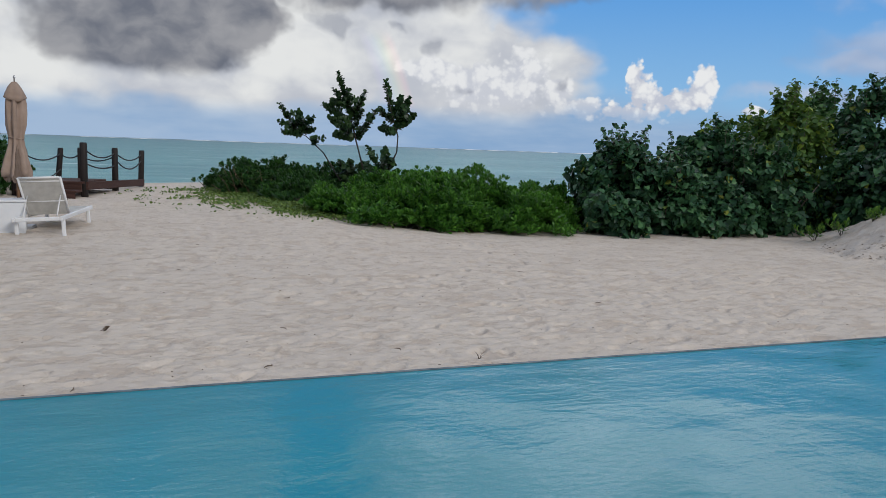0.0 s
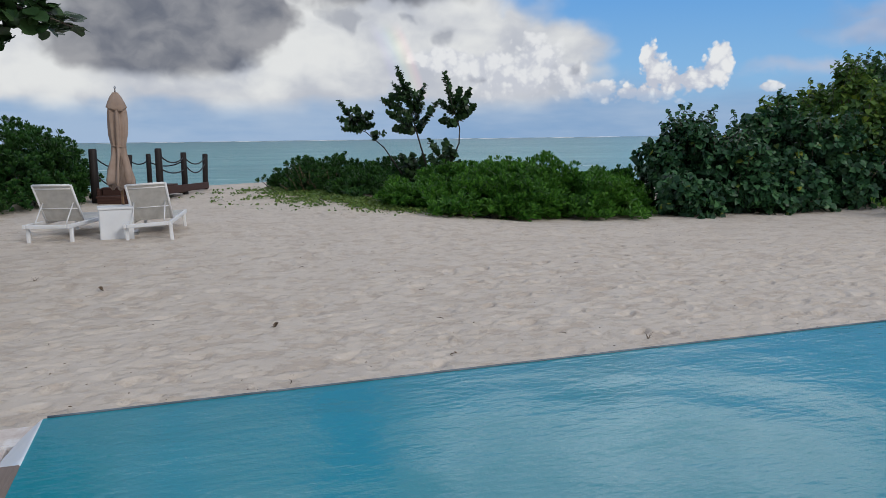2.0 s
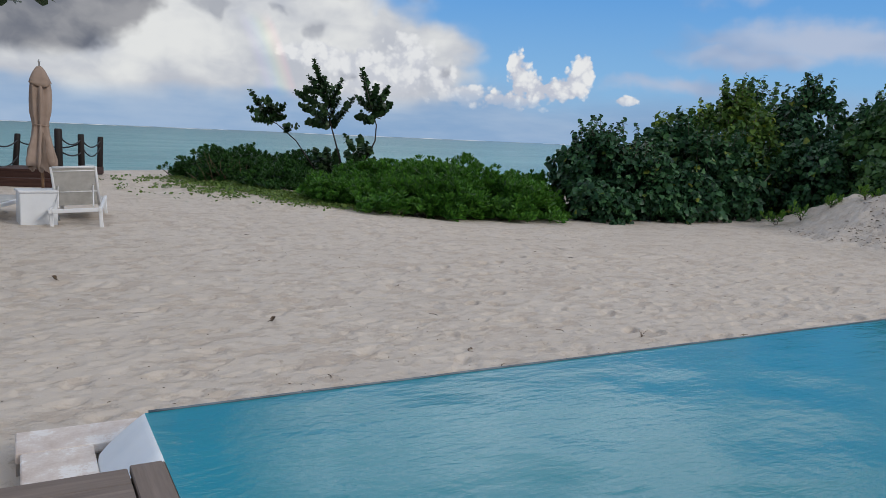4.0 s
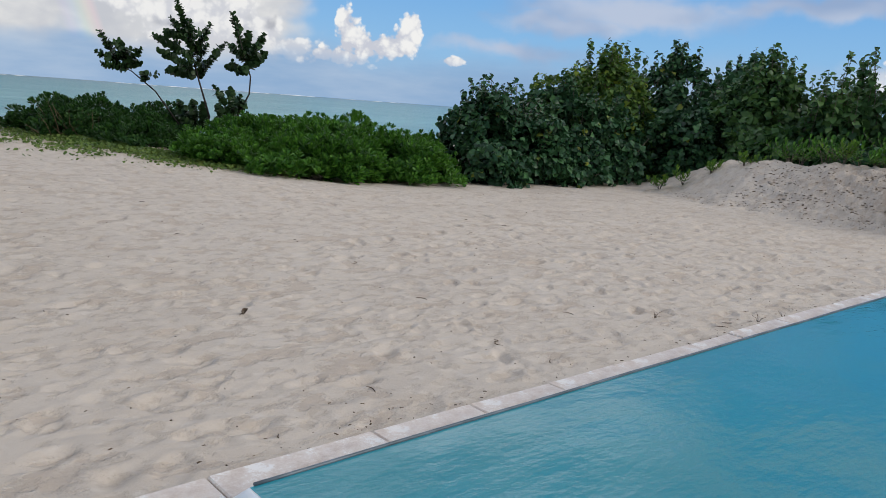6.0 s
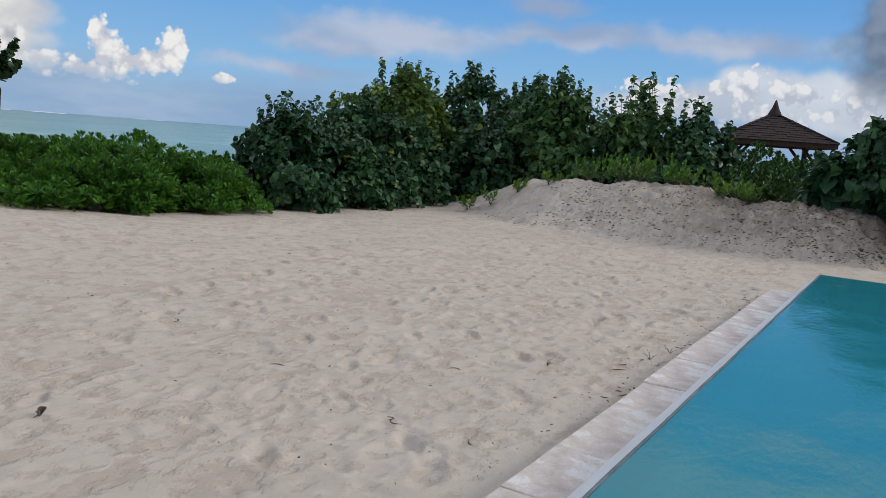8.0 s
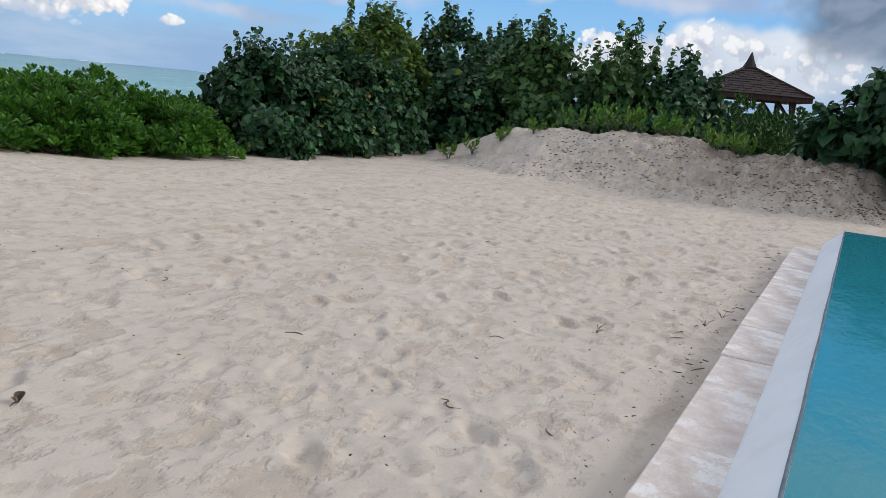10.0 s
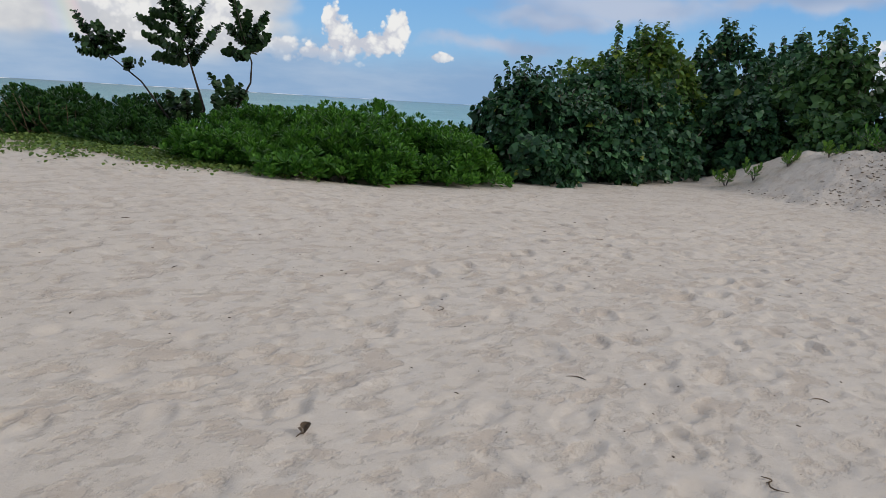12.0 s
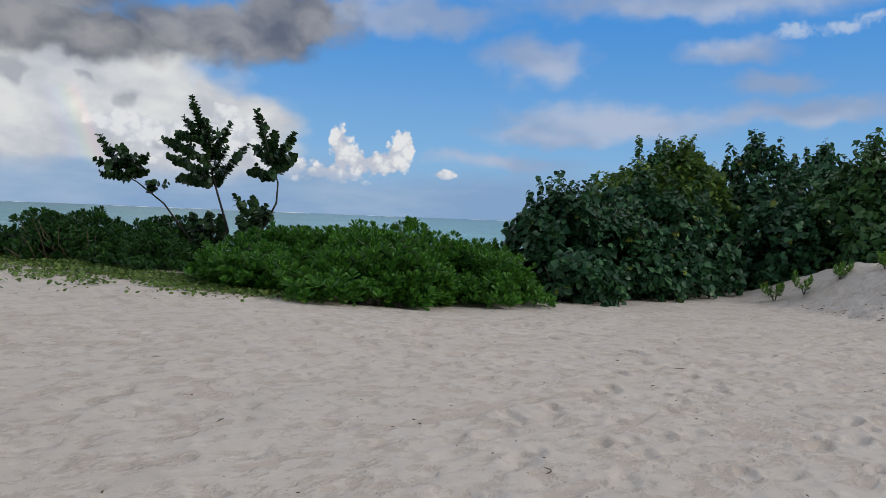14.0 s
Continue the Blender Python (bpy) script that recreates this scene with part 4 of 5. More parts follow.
def rosette_shrub(name, lumps, count, size, seed, label, material=SCAEVOLA, per=11, category="shrub", group="", depth=0.32):
    """A dense mound of leaf rosettes."""
    rng = np.random.default_rng(seed)
    base = thing(name, label=label, category=category, group=group)
    P, N = clumpy(*shell(rng, lumps, int(count * 1.65), depth * 0.7), 0.27, 1.7, 0.12, seed)
    inner = np.array(lumps) * np.array([1, 1, 1, 0.70, 0.70, 0.70])
    P2, N2 = shell(rng, inner, int(count * 0.45), 0.25)
    deep = np.concatenate([np.ones(len(P)), np.full(len(P2), 1.5)])
    P, N = np.vstack([P, P2]), np.vstack([N, N2])
    axisv = N + np.array([0, 0, 0.8]) + rng.normal(0, 0.22, P.shape)
    axisv /= np.linalg.norm(axisv, axis=1, keepdims=True)
    P = P + axisv * rng.uniform(-0.05, 0.14, (len(P), 1)) * (rng.random((len(P), 1)) < 0.35)
    side = np.cross(axisv, np.array([0.3, 1, 0.1]))
    side /= np.linalg.norm(side, axis=1, keepdims=True)
    third = np.cross(axisv, side)
    R, A, S = [], [], []
    scale = size * rng.uniform(0.75, 1.2, len(P)) * deep
    for j in range(per):
        a = 2.39996 * j + rng.uniform(0, 0.6, len(P))
        open_ = 0.35 + 0.95 * (j / per)
        out = side * np.cos(a)[:, None] + third * np.sin(a)[:, None]
        tip = axisv * math.cos(open_) + out * math.sin(open_) + rng.normal(0, 0.08, P.shape)
        R.append(frames(tip, axisv * math.sin(open_) - out * math.cos(open_)))
        A.append(P + axisv * 0.05 * (1 - j / per))
        S.append(scale * (0.7 + 0.35 * j / per))
    add_stems(rng, lumps, 5 + 3 * len(lumps), 0.02, base)
    part("crown", leaves_mesh("crown", SPOON, np.concatenate(R), np.concatenate(S), np.concatenate(A), material), None, base, kind="stuff")
    return base


# dense low hedge in front of the sea
rosette_shrub("beach_cabbage_bush", [(4.9, 14.5, 0.0, 1.4, 1.2, 0.62), (6.0, 15.2, 0.0, 1.15, 1.4, 0.92), (7.1, 14.2, -0.1, 1.1, 1.15, 0.66), (8.0, 15.5, -0.1, 0.9, 1.3, 0.66), (3.9, 15.7, -0.05, 1.0, 1.1, 0.55), (5.4, 16.6, 0.0, 1.5, 1.4, 0.80), (7.1, 16.2, -0.1, 1.4, 1.4, 0.55)],
              4200, 0.125, 21, "dense bright green rounded shrub on the sand edge", group="beach shrubs")
rosette_shrub("beach_cabbage_bush", [(2.9, 18.0, 0.05, 0.7, 0.9, 0.42), (3.4, 19.2, 0.1, 0.9, 1.0, 0.68), (2.35, 19.8, 0.15, 0.85, 0.9, 0.86), (1.75, 20.7, 0.12, 0.6, 0.6, 0.5), (4.4, 20.4, 0.1, 1.1, 1.1, 0.66), (3.2, 21.0, 0.1, 1.0, 0.9, 0.7), (1.35, 21.2, 0.1, 0.4, 0.4, 0.22)],
              1700, 0.13, 22, "low dark green shrub on the crest above the beach", group="beach shrubs", material=HEDGE)
rosette_shrub("beach_cabbage_bush", [(4.1, 14.2, -0.1, 0.45, 0.4, 0.34), (3.5, 15.2, -0.1, 0.5, 0.5, 0.34), (4.7, 13.8, -0.1, 0.4, 0.35, 0.3)],
              130, 0.13, 23, "small bright green shrub at the foot of the hedge", group="beach shrubs", material=SCAEVOLA)
rosette_shrub("green_hedge", [(-5.4, 19.3, 0.2, 1.7, 1.6, 1.55), (-4.3, 19.7, 0.2, 1.1, 1.4, 1.60), (-7.4, 18.6, 0.2, 1.9, 1.8, 1.6), (-3.9, 22.2, 0.1, 0.7, 1.2, 1.0), (-9.5, 18.4, 0.2, 2.0, 2.0, 1.7), (-5.9, 16.4, 0.1, 1.6, 1.4, 1.45), (-4.2, 18.2, 0.4, 1.15, 1.2, 1.32), (-3.5, 18.9, 0.3, 0.6, 0.8, 1.1), (-8.4, 16.0, 0.1, 1.9, 1.4, 1.5)],
              4600, 0.125, 24, "tall dense dark green hedge behind the sun loungers", category="hedge", material=HEDGE)

# thicket of sea hibiscus on the far side
THICKET = "dark green sea hibiscus shrub with large heart-shaped leaves"
G = "sea hibiscus thicket"
big_leaf_shrub("sea_hibiscus", [(9.6, 14.5, 0.3, 0.95, 1.3, 1.42), (8.85, 13.75, 0.0, 0.66, 0.8, 0.95), (10.4, 13.8, 0.1, 0.95, 1.0, 1.15)], 1900, 0.135, 31, THICKET, single=260, sprigs=46, group=G)
big_leaf_shrub("sea_hibiscus", [(12.1, 14.7, 0.3, 1.2, 1.5, 1.75), (11.6, 13.6, 0.0, 0.9, 0.95, 1.1), (13.1, 13.9, 0.2, 1.0, 1.1, 1.45)], 1900, 0.138, 32, THICKET, single=220, sprigs=26, group=G)
big_leaf_shrub("sea_hibiscus", [(14.7, 15.2, 0.5, 1.35, 1.5, 2.35), (14.3, 16.5, 0.6, 1.2, 1.2, 2.15)], 1350, 0.145, 33, "tall sea hibiscus shrub with dark green and some yellow leaves", material=HIBISCUS_GOLD, sprigs=30, group=G, sprig_len=0.6)
big_leaf_shrub("sea_hibiscus", [(16.6, 14.4, 0.7, 1.3, 1.6, 2.5), (15.2, 13.0, 0.4, 1.1, 1.1, 1.6)], 1550, 0.142, 34, "tall " + THICKET, sprigs=26, group=G, sprig_len=0.6)
big_leaf_shrub("sea_hibiscus", [(19.2, 18.6, 0.6, 2.2, 2.0, 2.7), (17.4, 18.0, 0.5, 1.5, 1.5, 2.2)], 1000, 0.19, 35, "tall sea hibiscus shrub with dark green and some yellow leaves", material=HIBISCUS_LIGHT, sprigs=30, group=G, sprig_len=0.8)
big_leaf_shrub("sea_hibiscus", [(16.6, 11.6, 0.9, 1.5, 1.4, 1.9), (15.0, 10.9, 0.7, 0.9, 0.9, 1.0)], 1200, 0.16, 36, "tall " + THICKET, material=HIBISCUS_LIGHT, sprigs=30, group=G, sprig_len=0.7)
big_leaf_shrub("sea_hibiscus", [(19.6, 13.8, 0.6, 1.8, 1.7, 2.6), (21.8, 14.8, 0.5, 1.9, 1.8, 2.8)], 1100, 0.18, 37, "tall " + THICKET, sprigs=30, group=G, sprig_len=0.7)
big_leaf_shrub("sea_hibiscus", [(16.2, 9.2, 0.9, 1.4, 1.2, 1.8), (15.0, 9.2, 0.7, 0.9, 0.9, 1.1), (14.5, 10.1, 0.6, 0.8, 0.8, 0.9)], 1000, 0.155, 38, "open sea hibiscus shrub with heart-shaped leaves on the dune", material=HIBISCUS_LIGHT, sprigs=34, group=G, sprig_len=0.8)
big_leaf_shrub("sea_hibiscus", [(16.0, 7.7, 0.8, 1.0, 0.8, 1.6), (15.0, 7.5, 0.7, 0.8, 0.7, 0.9), (14.4, 8.2, 0.6, 0.7, 0.7, 0.7)], 700, 0.155, 39, "open sea hibiscus shrub with heart-shaped leaves on the dune", sprigs=18, group=G, sprig_len=0.5)
big_leaf_shrub("sea_hibiscus", [(12.85, 3.60, 1.45, 0.95, 0.85, 0.98), (12.9, 4.55, 0.98, 0.55, 0.5, 0.45), (12.35, 3.05, 1.1, 0.75, 0.7, 0.6), (13.9, 2.5, 1.7, 1.2, 1.2, 1.3), (13.8, 4.6, 0.9, 0.7, 0.65, 0.45), (12.2, 2.9, 0.8, 0.85, 0.8, 0.6), (13.2, 2.7, 0.9, 1.0, 1.0, 0.9)], 1700, 0.20, 40, "dark sea hibiscus shrub with very large leaves on the dune", single=200, sprigs=16, group=G, sprig_len=0.5)
rosette_shrub("beach_cabbage_bush", [(19.5, 7.2, 0.75, 1.8, 1.2, 0.98), (17.6, 6.5, 0.6, 1.2, 0.9, 0.78), (21.5, 5.9, 0.55, 1.6, 1.7, 1.0), (15.6, 6.2, 0.5, 0.9, 0.8, 0.65)], 1100, 0.13, 25, "green shrub in front of the shingled shelter", group="beach shrubs", material=HEDGE)


# seedlings along the crest of the dune
def seedling(x, y, h, seed, material=YOUNG):
    rng = np.random.default_rng(seed)
    z = HEIGHT(x, y)
    ob = thing("seedling", (x, y, z - 0.02), label="leafy " + ("green" if h > 0.5 else "yellow-green") + " young shrub sprouting on the dune", category="seedling", group="dune seedlings")
    bm = bmesh.new()
    R, A, S = [], [], []
    for s in range(rng.integers(4, 9) + int(4 * (h > 0.7))):
        ax, ay = rng.normal(0, 0.10 + 0.1 * h, 2)
        top = Vector((1.5 * ax, 1.5 * ay, h * rng.uniform(0.45, 0.9)))
        tube(bm, [(0, 0, -0.03), (ax * 0.4, ay * 0.4, top.z * 0.5), top], [0.008, 0.006, 0.004], 5)
        for j in range(15):
            a, o = 2.4 * j, 0.35 + 0.08 * j
            tip = np.array([math.cos(a) * math.sin(o), math.sin(a) * math.sin(o), math.cos(o)])
            R.append(frames(tip[None], np.array([[-math.cos(a), -math.sin(a), 0.8]]))[0])
            A.append(np.array(top) * (1 - 0.045 * j))
            S.append(0.13 * rng.uniform(0.7, 1.1))
    part("shoot_tangle", bm, BARK, ob, kind="stuff")
    part("leaves", leaves_mesh("leaves", SPOON, np.array(R), np.array(S), np.array(A), material), None, ob, kind="stuff")


SEED = [(12.75, 11.25, 0.40), (12.55, 11.7, 0.34), (12.9, 10.7, 0.30), (12.95, 10.0, 0.32), (13.1, 8.9, 0.55), (13.2, 8.5, 0.65), (13.0, 8.05, 0.5), (13.3, 7.6, 0.55), (13.2, 7.2, 0.4), (13.1, 6.6, 0.5), (12.75, 6.35, 0.25), (12.85, 5.93, 0.36), (13.4, 6.1, 0.5), (13.5, 9.3, 0.6), (13.4, 7.9, 0.6), (14.1, 8.7, 0.95), (14.0, 7.6, 1.0), (14.2, 6.4, 0.75)]
for i, (x, y, h) in enumerate(SEED):
    seedling(x - 0.2, y, 0.9 * h, 60 + i, SCAEVOLA if h > 0.52 else YOUNG)


def dead_brush():
    rng = np.random.default_rng(18)
    ob = thing("dead_brush", (2.0, 19.2, HEIGHT(2.0, 19.2)), 0, "tangle of bare brown twigs beside the low shrub", "brush")
    for _ in range(26):
        bm = bmesh.new()
        a = rng.uniform(0, 6.3)
        x, y = rng.normal(0, 0.25, 2)
        l = rng.uniform(0.25, 0.7)
        e = (x + l * math.cos(a), y + 0.5 * l * math.sin(a), rng.uniform(0.2, 0.75))
        tube(bm, [(x, y, -0.03), (0.5 * (x + e[0]) + rng.normal(0, 0.06), 0.5 * (y + e[1]), 0.6 * e[2]), e], [0.010, 0.007, 0.003], 5)
        part("twig", bm, DRY, ob)


dead_brush()


# ---- sea grape tree on the crest ----
def spray(rng, R, A, S, p, q, size, n):
    """Leaves set close round a shoot from p to q."""
    p, q = np.array(p, float), np.array(q, float)
    d = q - p
    ln = np.linalg.norm(d)
    d /= ln
    s = np.cross(d, (0.2, 1, 0.1))
    s /= np.linalg.norm(s)
    u = np.cross(d, s)
    for j in range(n):
        a, t = 2.4 * j + rng.uniform(0, 0.5), (j + 0.5) / n
        o = math.cos(a) * s + math.sin(a) * u
        tip = 0.8 * o + d * rng.uniform(0.2, 0.9)
        R.append(frames(tip[None], (d + 0.3 * rng.normal(size=3))[None])[0])
        A.append(p + d * ln * t)
        S.append(size * rng.uniform(0.75, 1.15) * (1.0 if t < 0.85 else 0.7))


def sea_grape_tree():
    rng = np.random.default_rng(77)
    y0 = 18.85
    base = thing("sea_grape_tree", (0, 0, 0), label="slender sea grape tree with three leaning stems above the hedge", category="tree")

    def P(x, z, dy=0.0):
        y = float(np.interp(x, [2.2, 3.4, 4.7], [20.4, 19.1, 18.1])) + dy
        f = (y - 5.29) / 14.21
        return (-1.69 + (2.264 + 1.218 * x) * f, y, 1.196 + (1.212 * z - 1.467) * f)

    bm = bmesh.new()
    g = HEIGHT(P(3.7, 0)[0], y0) - 0.1
    root = (P(3.7, 0)[0], y0, g)
    limbs = {
        "left": [root, P(3.5, 0.45), P(3.25, 0.66), P(2.78, 1.26), P(2.35, 1.58), P(2.05, 1.70)],
        "middle": [root, P(3.85, 0.86), P(3.62, 1.55), P(3.45, 2.1), P(3.25, 2.85)],
        "right": [root, P(4.3, 0.6), P(4.5, 0.95), P(4.72, 1.35), P(4.74, 1.70), P(4.55, 2.2), P(4.38, 2.75)],
    }
    for pts in limbs.values():
        n = len(pts)
        tube(bm, pts, [0.030 - 0.022 * i / (n - 1) for i in range(n)], 8)
    R, A, S = [], [], []
    shoots = [
        ((2.15, 1.68), (1.80, 2.22)), ((2.2, 1.66), (1.76, 1.86)), ((2.3, 1.66), (2.12, 2.08)), ((2.25, 1.70), (2.52, 1.98)), ((2.2, 1.66), (2.50, 1.74)), ((2.3, 1.62), (1.85, 1.66)), ((2.05, 1.7), (2.28, 1.95)), ((2.60, 1.42), (2.58, 1.58)),
        ((3.5, 2.0), (3.17, 2.98)), ((3.5, 1.95), (2.72, 2.26)), ((3.5, 1.75), (2.82, 2.0)), ((3.55, 1.62), (2.98, 1.66)), ((3.5, 2.15), (3.05, 2.62)), ((3.5, 2.1), (3.42, 2.62)), ((3.5, 1.95), (3.86, 2.62)), ((3.55, 1.8), (3.80, 2.22)), ((3.62, 1.62), (4.16, 2.30)), ((3.55, 1.65), (3.20, 1.86)), ((3.4, 2.3), (2.95, 2.35)), ((3.6, 1.6), (3.78, 1.9)),
        ((4.6, 2.05), (4.30, 2.88)), ((4.65, 1.95), (5.02, 2.58)), ((4.70, 1.85), (5.06, 2.20)), ((4.70, 1.82), (4.20, 1.84)), ((4.62, 2.0), (4.28, 2.28)), ((4.6, 2.1), (4.66, 2.56)), ((4.68, 1.9), (4.82, 2.3)), ((4.7, 1.8), (4.45, 1.78)),
        ((3.5, 0.72), (3.22, 1.12)), ((3.5, 0.7), (3.05, 0.92)), ((3.55, 0.75), (3.52, 1.15)), ((3.75, 0.72), (3.72, 1.10)), ((3.4, 0.65), (3.3, 0.85)),
        ((4.35, 0.85), (3.96, 1.44)), ((4.35, 0.88), (4.28, 1.42)), ((4.4, 0.9), (4.62, 1.18)), ((4.3, 0.85), (4.52, 1.30)), ((4.2, 0.75), (4.05, 1.1)), ((3.7, 0.5), (3.3, 0.8)), ((3.6, 0.45), (3.75, 0.85)), ((3.5, 0.5), (3.5, 0.9)), ((4.2, 0.5), (4.4, 0.9)), ((4.1, 0.55), (4.0, 0.85)), ((4.4, 0.6), (4.7, 0.95)),
    ]
    for a, b in shoots:
        da, db = rng.normal(0, 0.12), rng.normal(0, 0.3)
        p, q = P(*a, da), P(*b, db)
        ln = math.dist(p, q)
        tube(bm, [p, Vector(p).lerp(Vector(q), 0.5) + Vector((0, 0, -0.04 * ln)), q], [0.012, 0.009, 0.005], 5)
        spray(rng, R, A, S, p, q, 0.13, int(9 + 54 * ln))
        for t in (0.55,):
            m = Vector(p).lerp(Vector(q), t)
            o = m + Vector((rng.normal(0, 0.14), rng.normal(0, 0.2), rng.uniform(0.02, 0.16)))
            spray(rng, R, A, S, m, o, 0.11, 8)
    part("trunk", bm, DARKBARK, base, "thin curved dark stems")
    R, A, S = np.array(R), np.array(A), np.array(S)
    k = 300
    part("crown", leaves_mesh("crown", ROUND, R[k:], S[k:], A[k:], GRAPE), None, base, kind="stuff")
    blade = mesh_of("leaf", ROUND[0], ROUND[1], GRAPE)
    for i in range(k):
        m = Matrix([list(r) for r in R[i] * S[i]]).to_4x4()
        m.translation = A[i]
        part("leaf", blade, None, base, at=m)


sea_grape_tree()


# ---- almond tree whose branch hangs into view ----
def almond_tree():
    rng = np.random.default_rng(91)
    base = thing("beach_almond_tree", label="beach almond tree with broad dark leaves overhanging the sand", category="tree")
    bm = bmesh.new()
    x0, y0 = -6.2, 9.2
    g = HEIGHT(x0, y0) - 0.1
    tube(bm, [(x0, y0, g), (x0 + 0.05, y0, g + 1.0), (x0 + 0.2, y0 - 0.05, 2.3), (x0 + 0.6, y0, 3.3), (x0 + 0.8, y0, 4.4)], [0.17, 0.14, 0.12, 0.08, 0.03], 12)
    limbs = [[(x0 + 0.2, y0, 2.3), (-4.9, 9.2, 2.75), (-3.7, 9.1, 2.95), (-2.8, 9.0, 2.95), (-1.95, 9.0, 2.65)],
             [(-4.4, 9.15, 2.85), (-3.7, 8.8, 2.65), (-3.25, 8.7, 2.3), (-2.95, 8.7, 2.05)],
             [(-3.7, 9.1, 2.95), (-3.0, 9.3, 3.2), (-2.4, 9.3, 3.25)],
             [(x0 + 0.3, y0, 2.6), (-6.6, 8.2, 3.3), (-6.8, 7.4, 3.6)], [(x0 + 0.5, y0, 3.1), (-7.0, 10.0, 3.7), (-7.4, 10.6, 4.0)],
             [(x0 + 0.6, y0, 3.3), (-4.8, 9.6, 3.9), (-3.9, 10.0, 4.1)], [(x0 + 0.7, y0, 3.6), (-4.4, 9.1, 4.2), (-3.2, 9.0, 4.6), (-2.4, 9.0, 4.8)], [(x0 + 0.4, y0, 2.9), (-5.2, 8.6, 3.3), (-4.4, 8.1, 3.4)]]
    for p in limbs:
        n = len(p)
        tube(bm, p, [0.06 - 0.05 * i / (n - 1) for i in range(n)], 7)
    part("trunk", bm, BARK, base, "grey-brown trunk and limbs")
    R, A, S = [], [], []

    def clump(c, r, n, size=0.175):
        for _ in range(n):
            p = np.array(c) + rng.normal(0, 1, 3) * np.array(r) * 0.55
            a = rng.uniform(0, 6.3)
            tip = np.array([math.cos(a), math.sin(a), rng.uniform(-0.9, 0.3)])
            R.append(frames(tip[None], np.array([[rng.normal(0, 0.4), rng.normal(-0.35, 0.4), 1]]))[0])
            A.append(p)
            S.append(size * rng.uniform(0.7, 1.15))

    for c, r, n in (((-2.03, 9.0, 2.68), (0.10, 0.12, 0.09), 14), ((-2.25, 9.0, 2.76), (0.16, 0.2, 0.14), 40), ((-2.55, 9.0, 2.84), (0.22, 0.3, 0.24), 95), ((-2.85, 9.0, 2.88), (0.26, 0.4, 0.30), 150), ((-3.2, 9.0, 2.88), (0.32, 0.4, 0.32), 170), ((-2.7, 9.2, 3.2), (0.45, 0.4, 0.24), 130),
                    ((-3.04, 8.7, 2.1), (0.09, 0.1, 0.17), 18), ((-3.25, 8.7, 2.32), (0.18, 0.2, 0.22), 50), ((-3.75, 8.9, 2.7), (0.35, 0.4, 0.3), 90), ((-4.4, 9.1, 3.0), (0.6, 0.5, 0.4), 150)):
        clump(c, r, n)
    near = len(A)
    # unseen upper crown, thickened to show in the pool and shade the sand
    for c in ((-2.6, 9.0, 4.3), (-3.0, 9.1, 4.6), (-3.3, 8.9, 4.3)):
        clump(c, (0.75, 0.6, 0.55), 420, 0.19)
    for c in ((-3.4, 8.8, 5.0), (-4.0, 10.0, 4.0), (-4.5, 8.1, 3.5), (-6.8, 7.5, 3.6), (-7.3, 10.5, 3.9), (-5.6, 9.2, 4.4), (-5.6, 8.6, 3.7), (-6.6, 9.4, 4.0)):
        clump(c, (0.9, 0.9, 0.45), 320, 0.19)
    R, A, S = np.array(R), np.array(A), np.array(S)
    k = 280
    part("crown", leaves_mesh("crown", ROUND, R[k:], S[k:], A[k:], GRAPE), None, base, kind="stuff")
    blade = mesh_of("leaf", ROUND[0], ROUND[1], GRAPE)
    for i in range(k):
        m = Matrix([list(r) for r in R[i] * S[i]]).to_4x4()
        m.translation = A[i]
        part("leaf", blade, None, base, at=m)


almond_tree()


# creeping vine in front of the hedge
def creeper():
    rng = np.random.default_rng(15)
    base = thing("beach_creeper", label="creeping green vine scattered over the sand by the hedge", category="ground cover", kind="stuff")
    R, A, S = [], [], []
    for i in range(15500):
        t = rng.random()
        cx, cy = 1.5 + 2.0 * t * t, 20.8 - 6.2 * t
        mat = i > 6000                                    # a close turf along the hedge, thinning out over the sand
        off = 0.75 - abs(rng.normal(0, 0.48 if mat else 0.8 + 1.5 * (1 - t)))
        x, y = cx + off, cy + rng.normal(0, 0.45)
        if noise.noise(Vector((2.2 * x, 2.2 * y, 0))) < (-0.45 if mat else -0.28 + 0.20 * (cx + 0.5 - x)):
            continue
        a = rng.uniform(0, 6.3)
        R.append(frames(np.array([[math.cos(a), math.sin(a), rng.uniform(0.2, 1.4)]]), np.array([[rng.normal(0, 0.4), rng.normal(0, 0.4), 1]]))[0])
        A.append((x, y, HEIGHT(x, y) + rng.uniform(0.0, 0.07 if mat else 0.03)))
        S.append(rng.uniform(0.025, 0.068))
    part("leaves", leaves_mesh("leaves", ROUND, np.array(R), np.array(S), np.array(A), VINE), None, base, kind="stuff")


creeper()


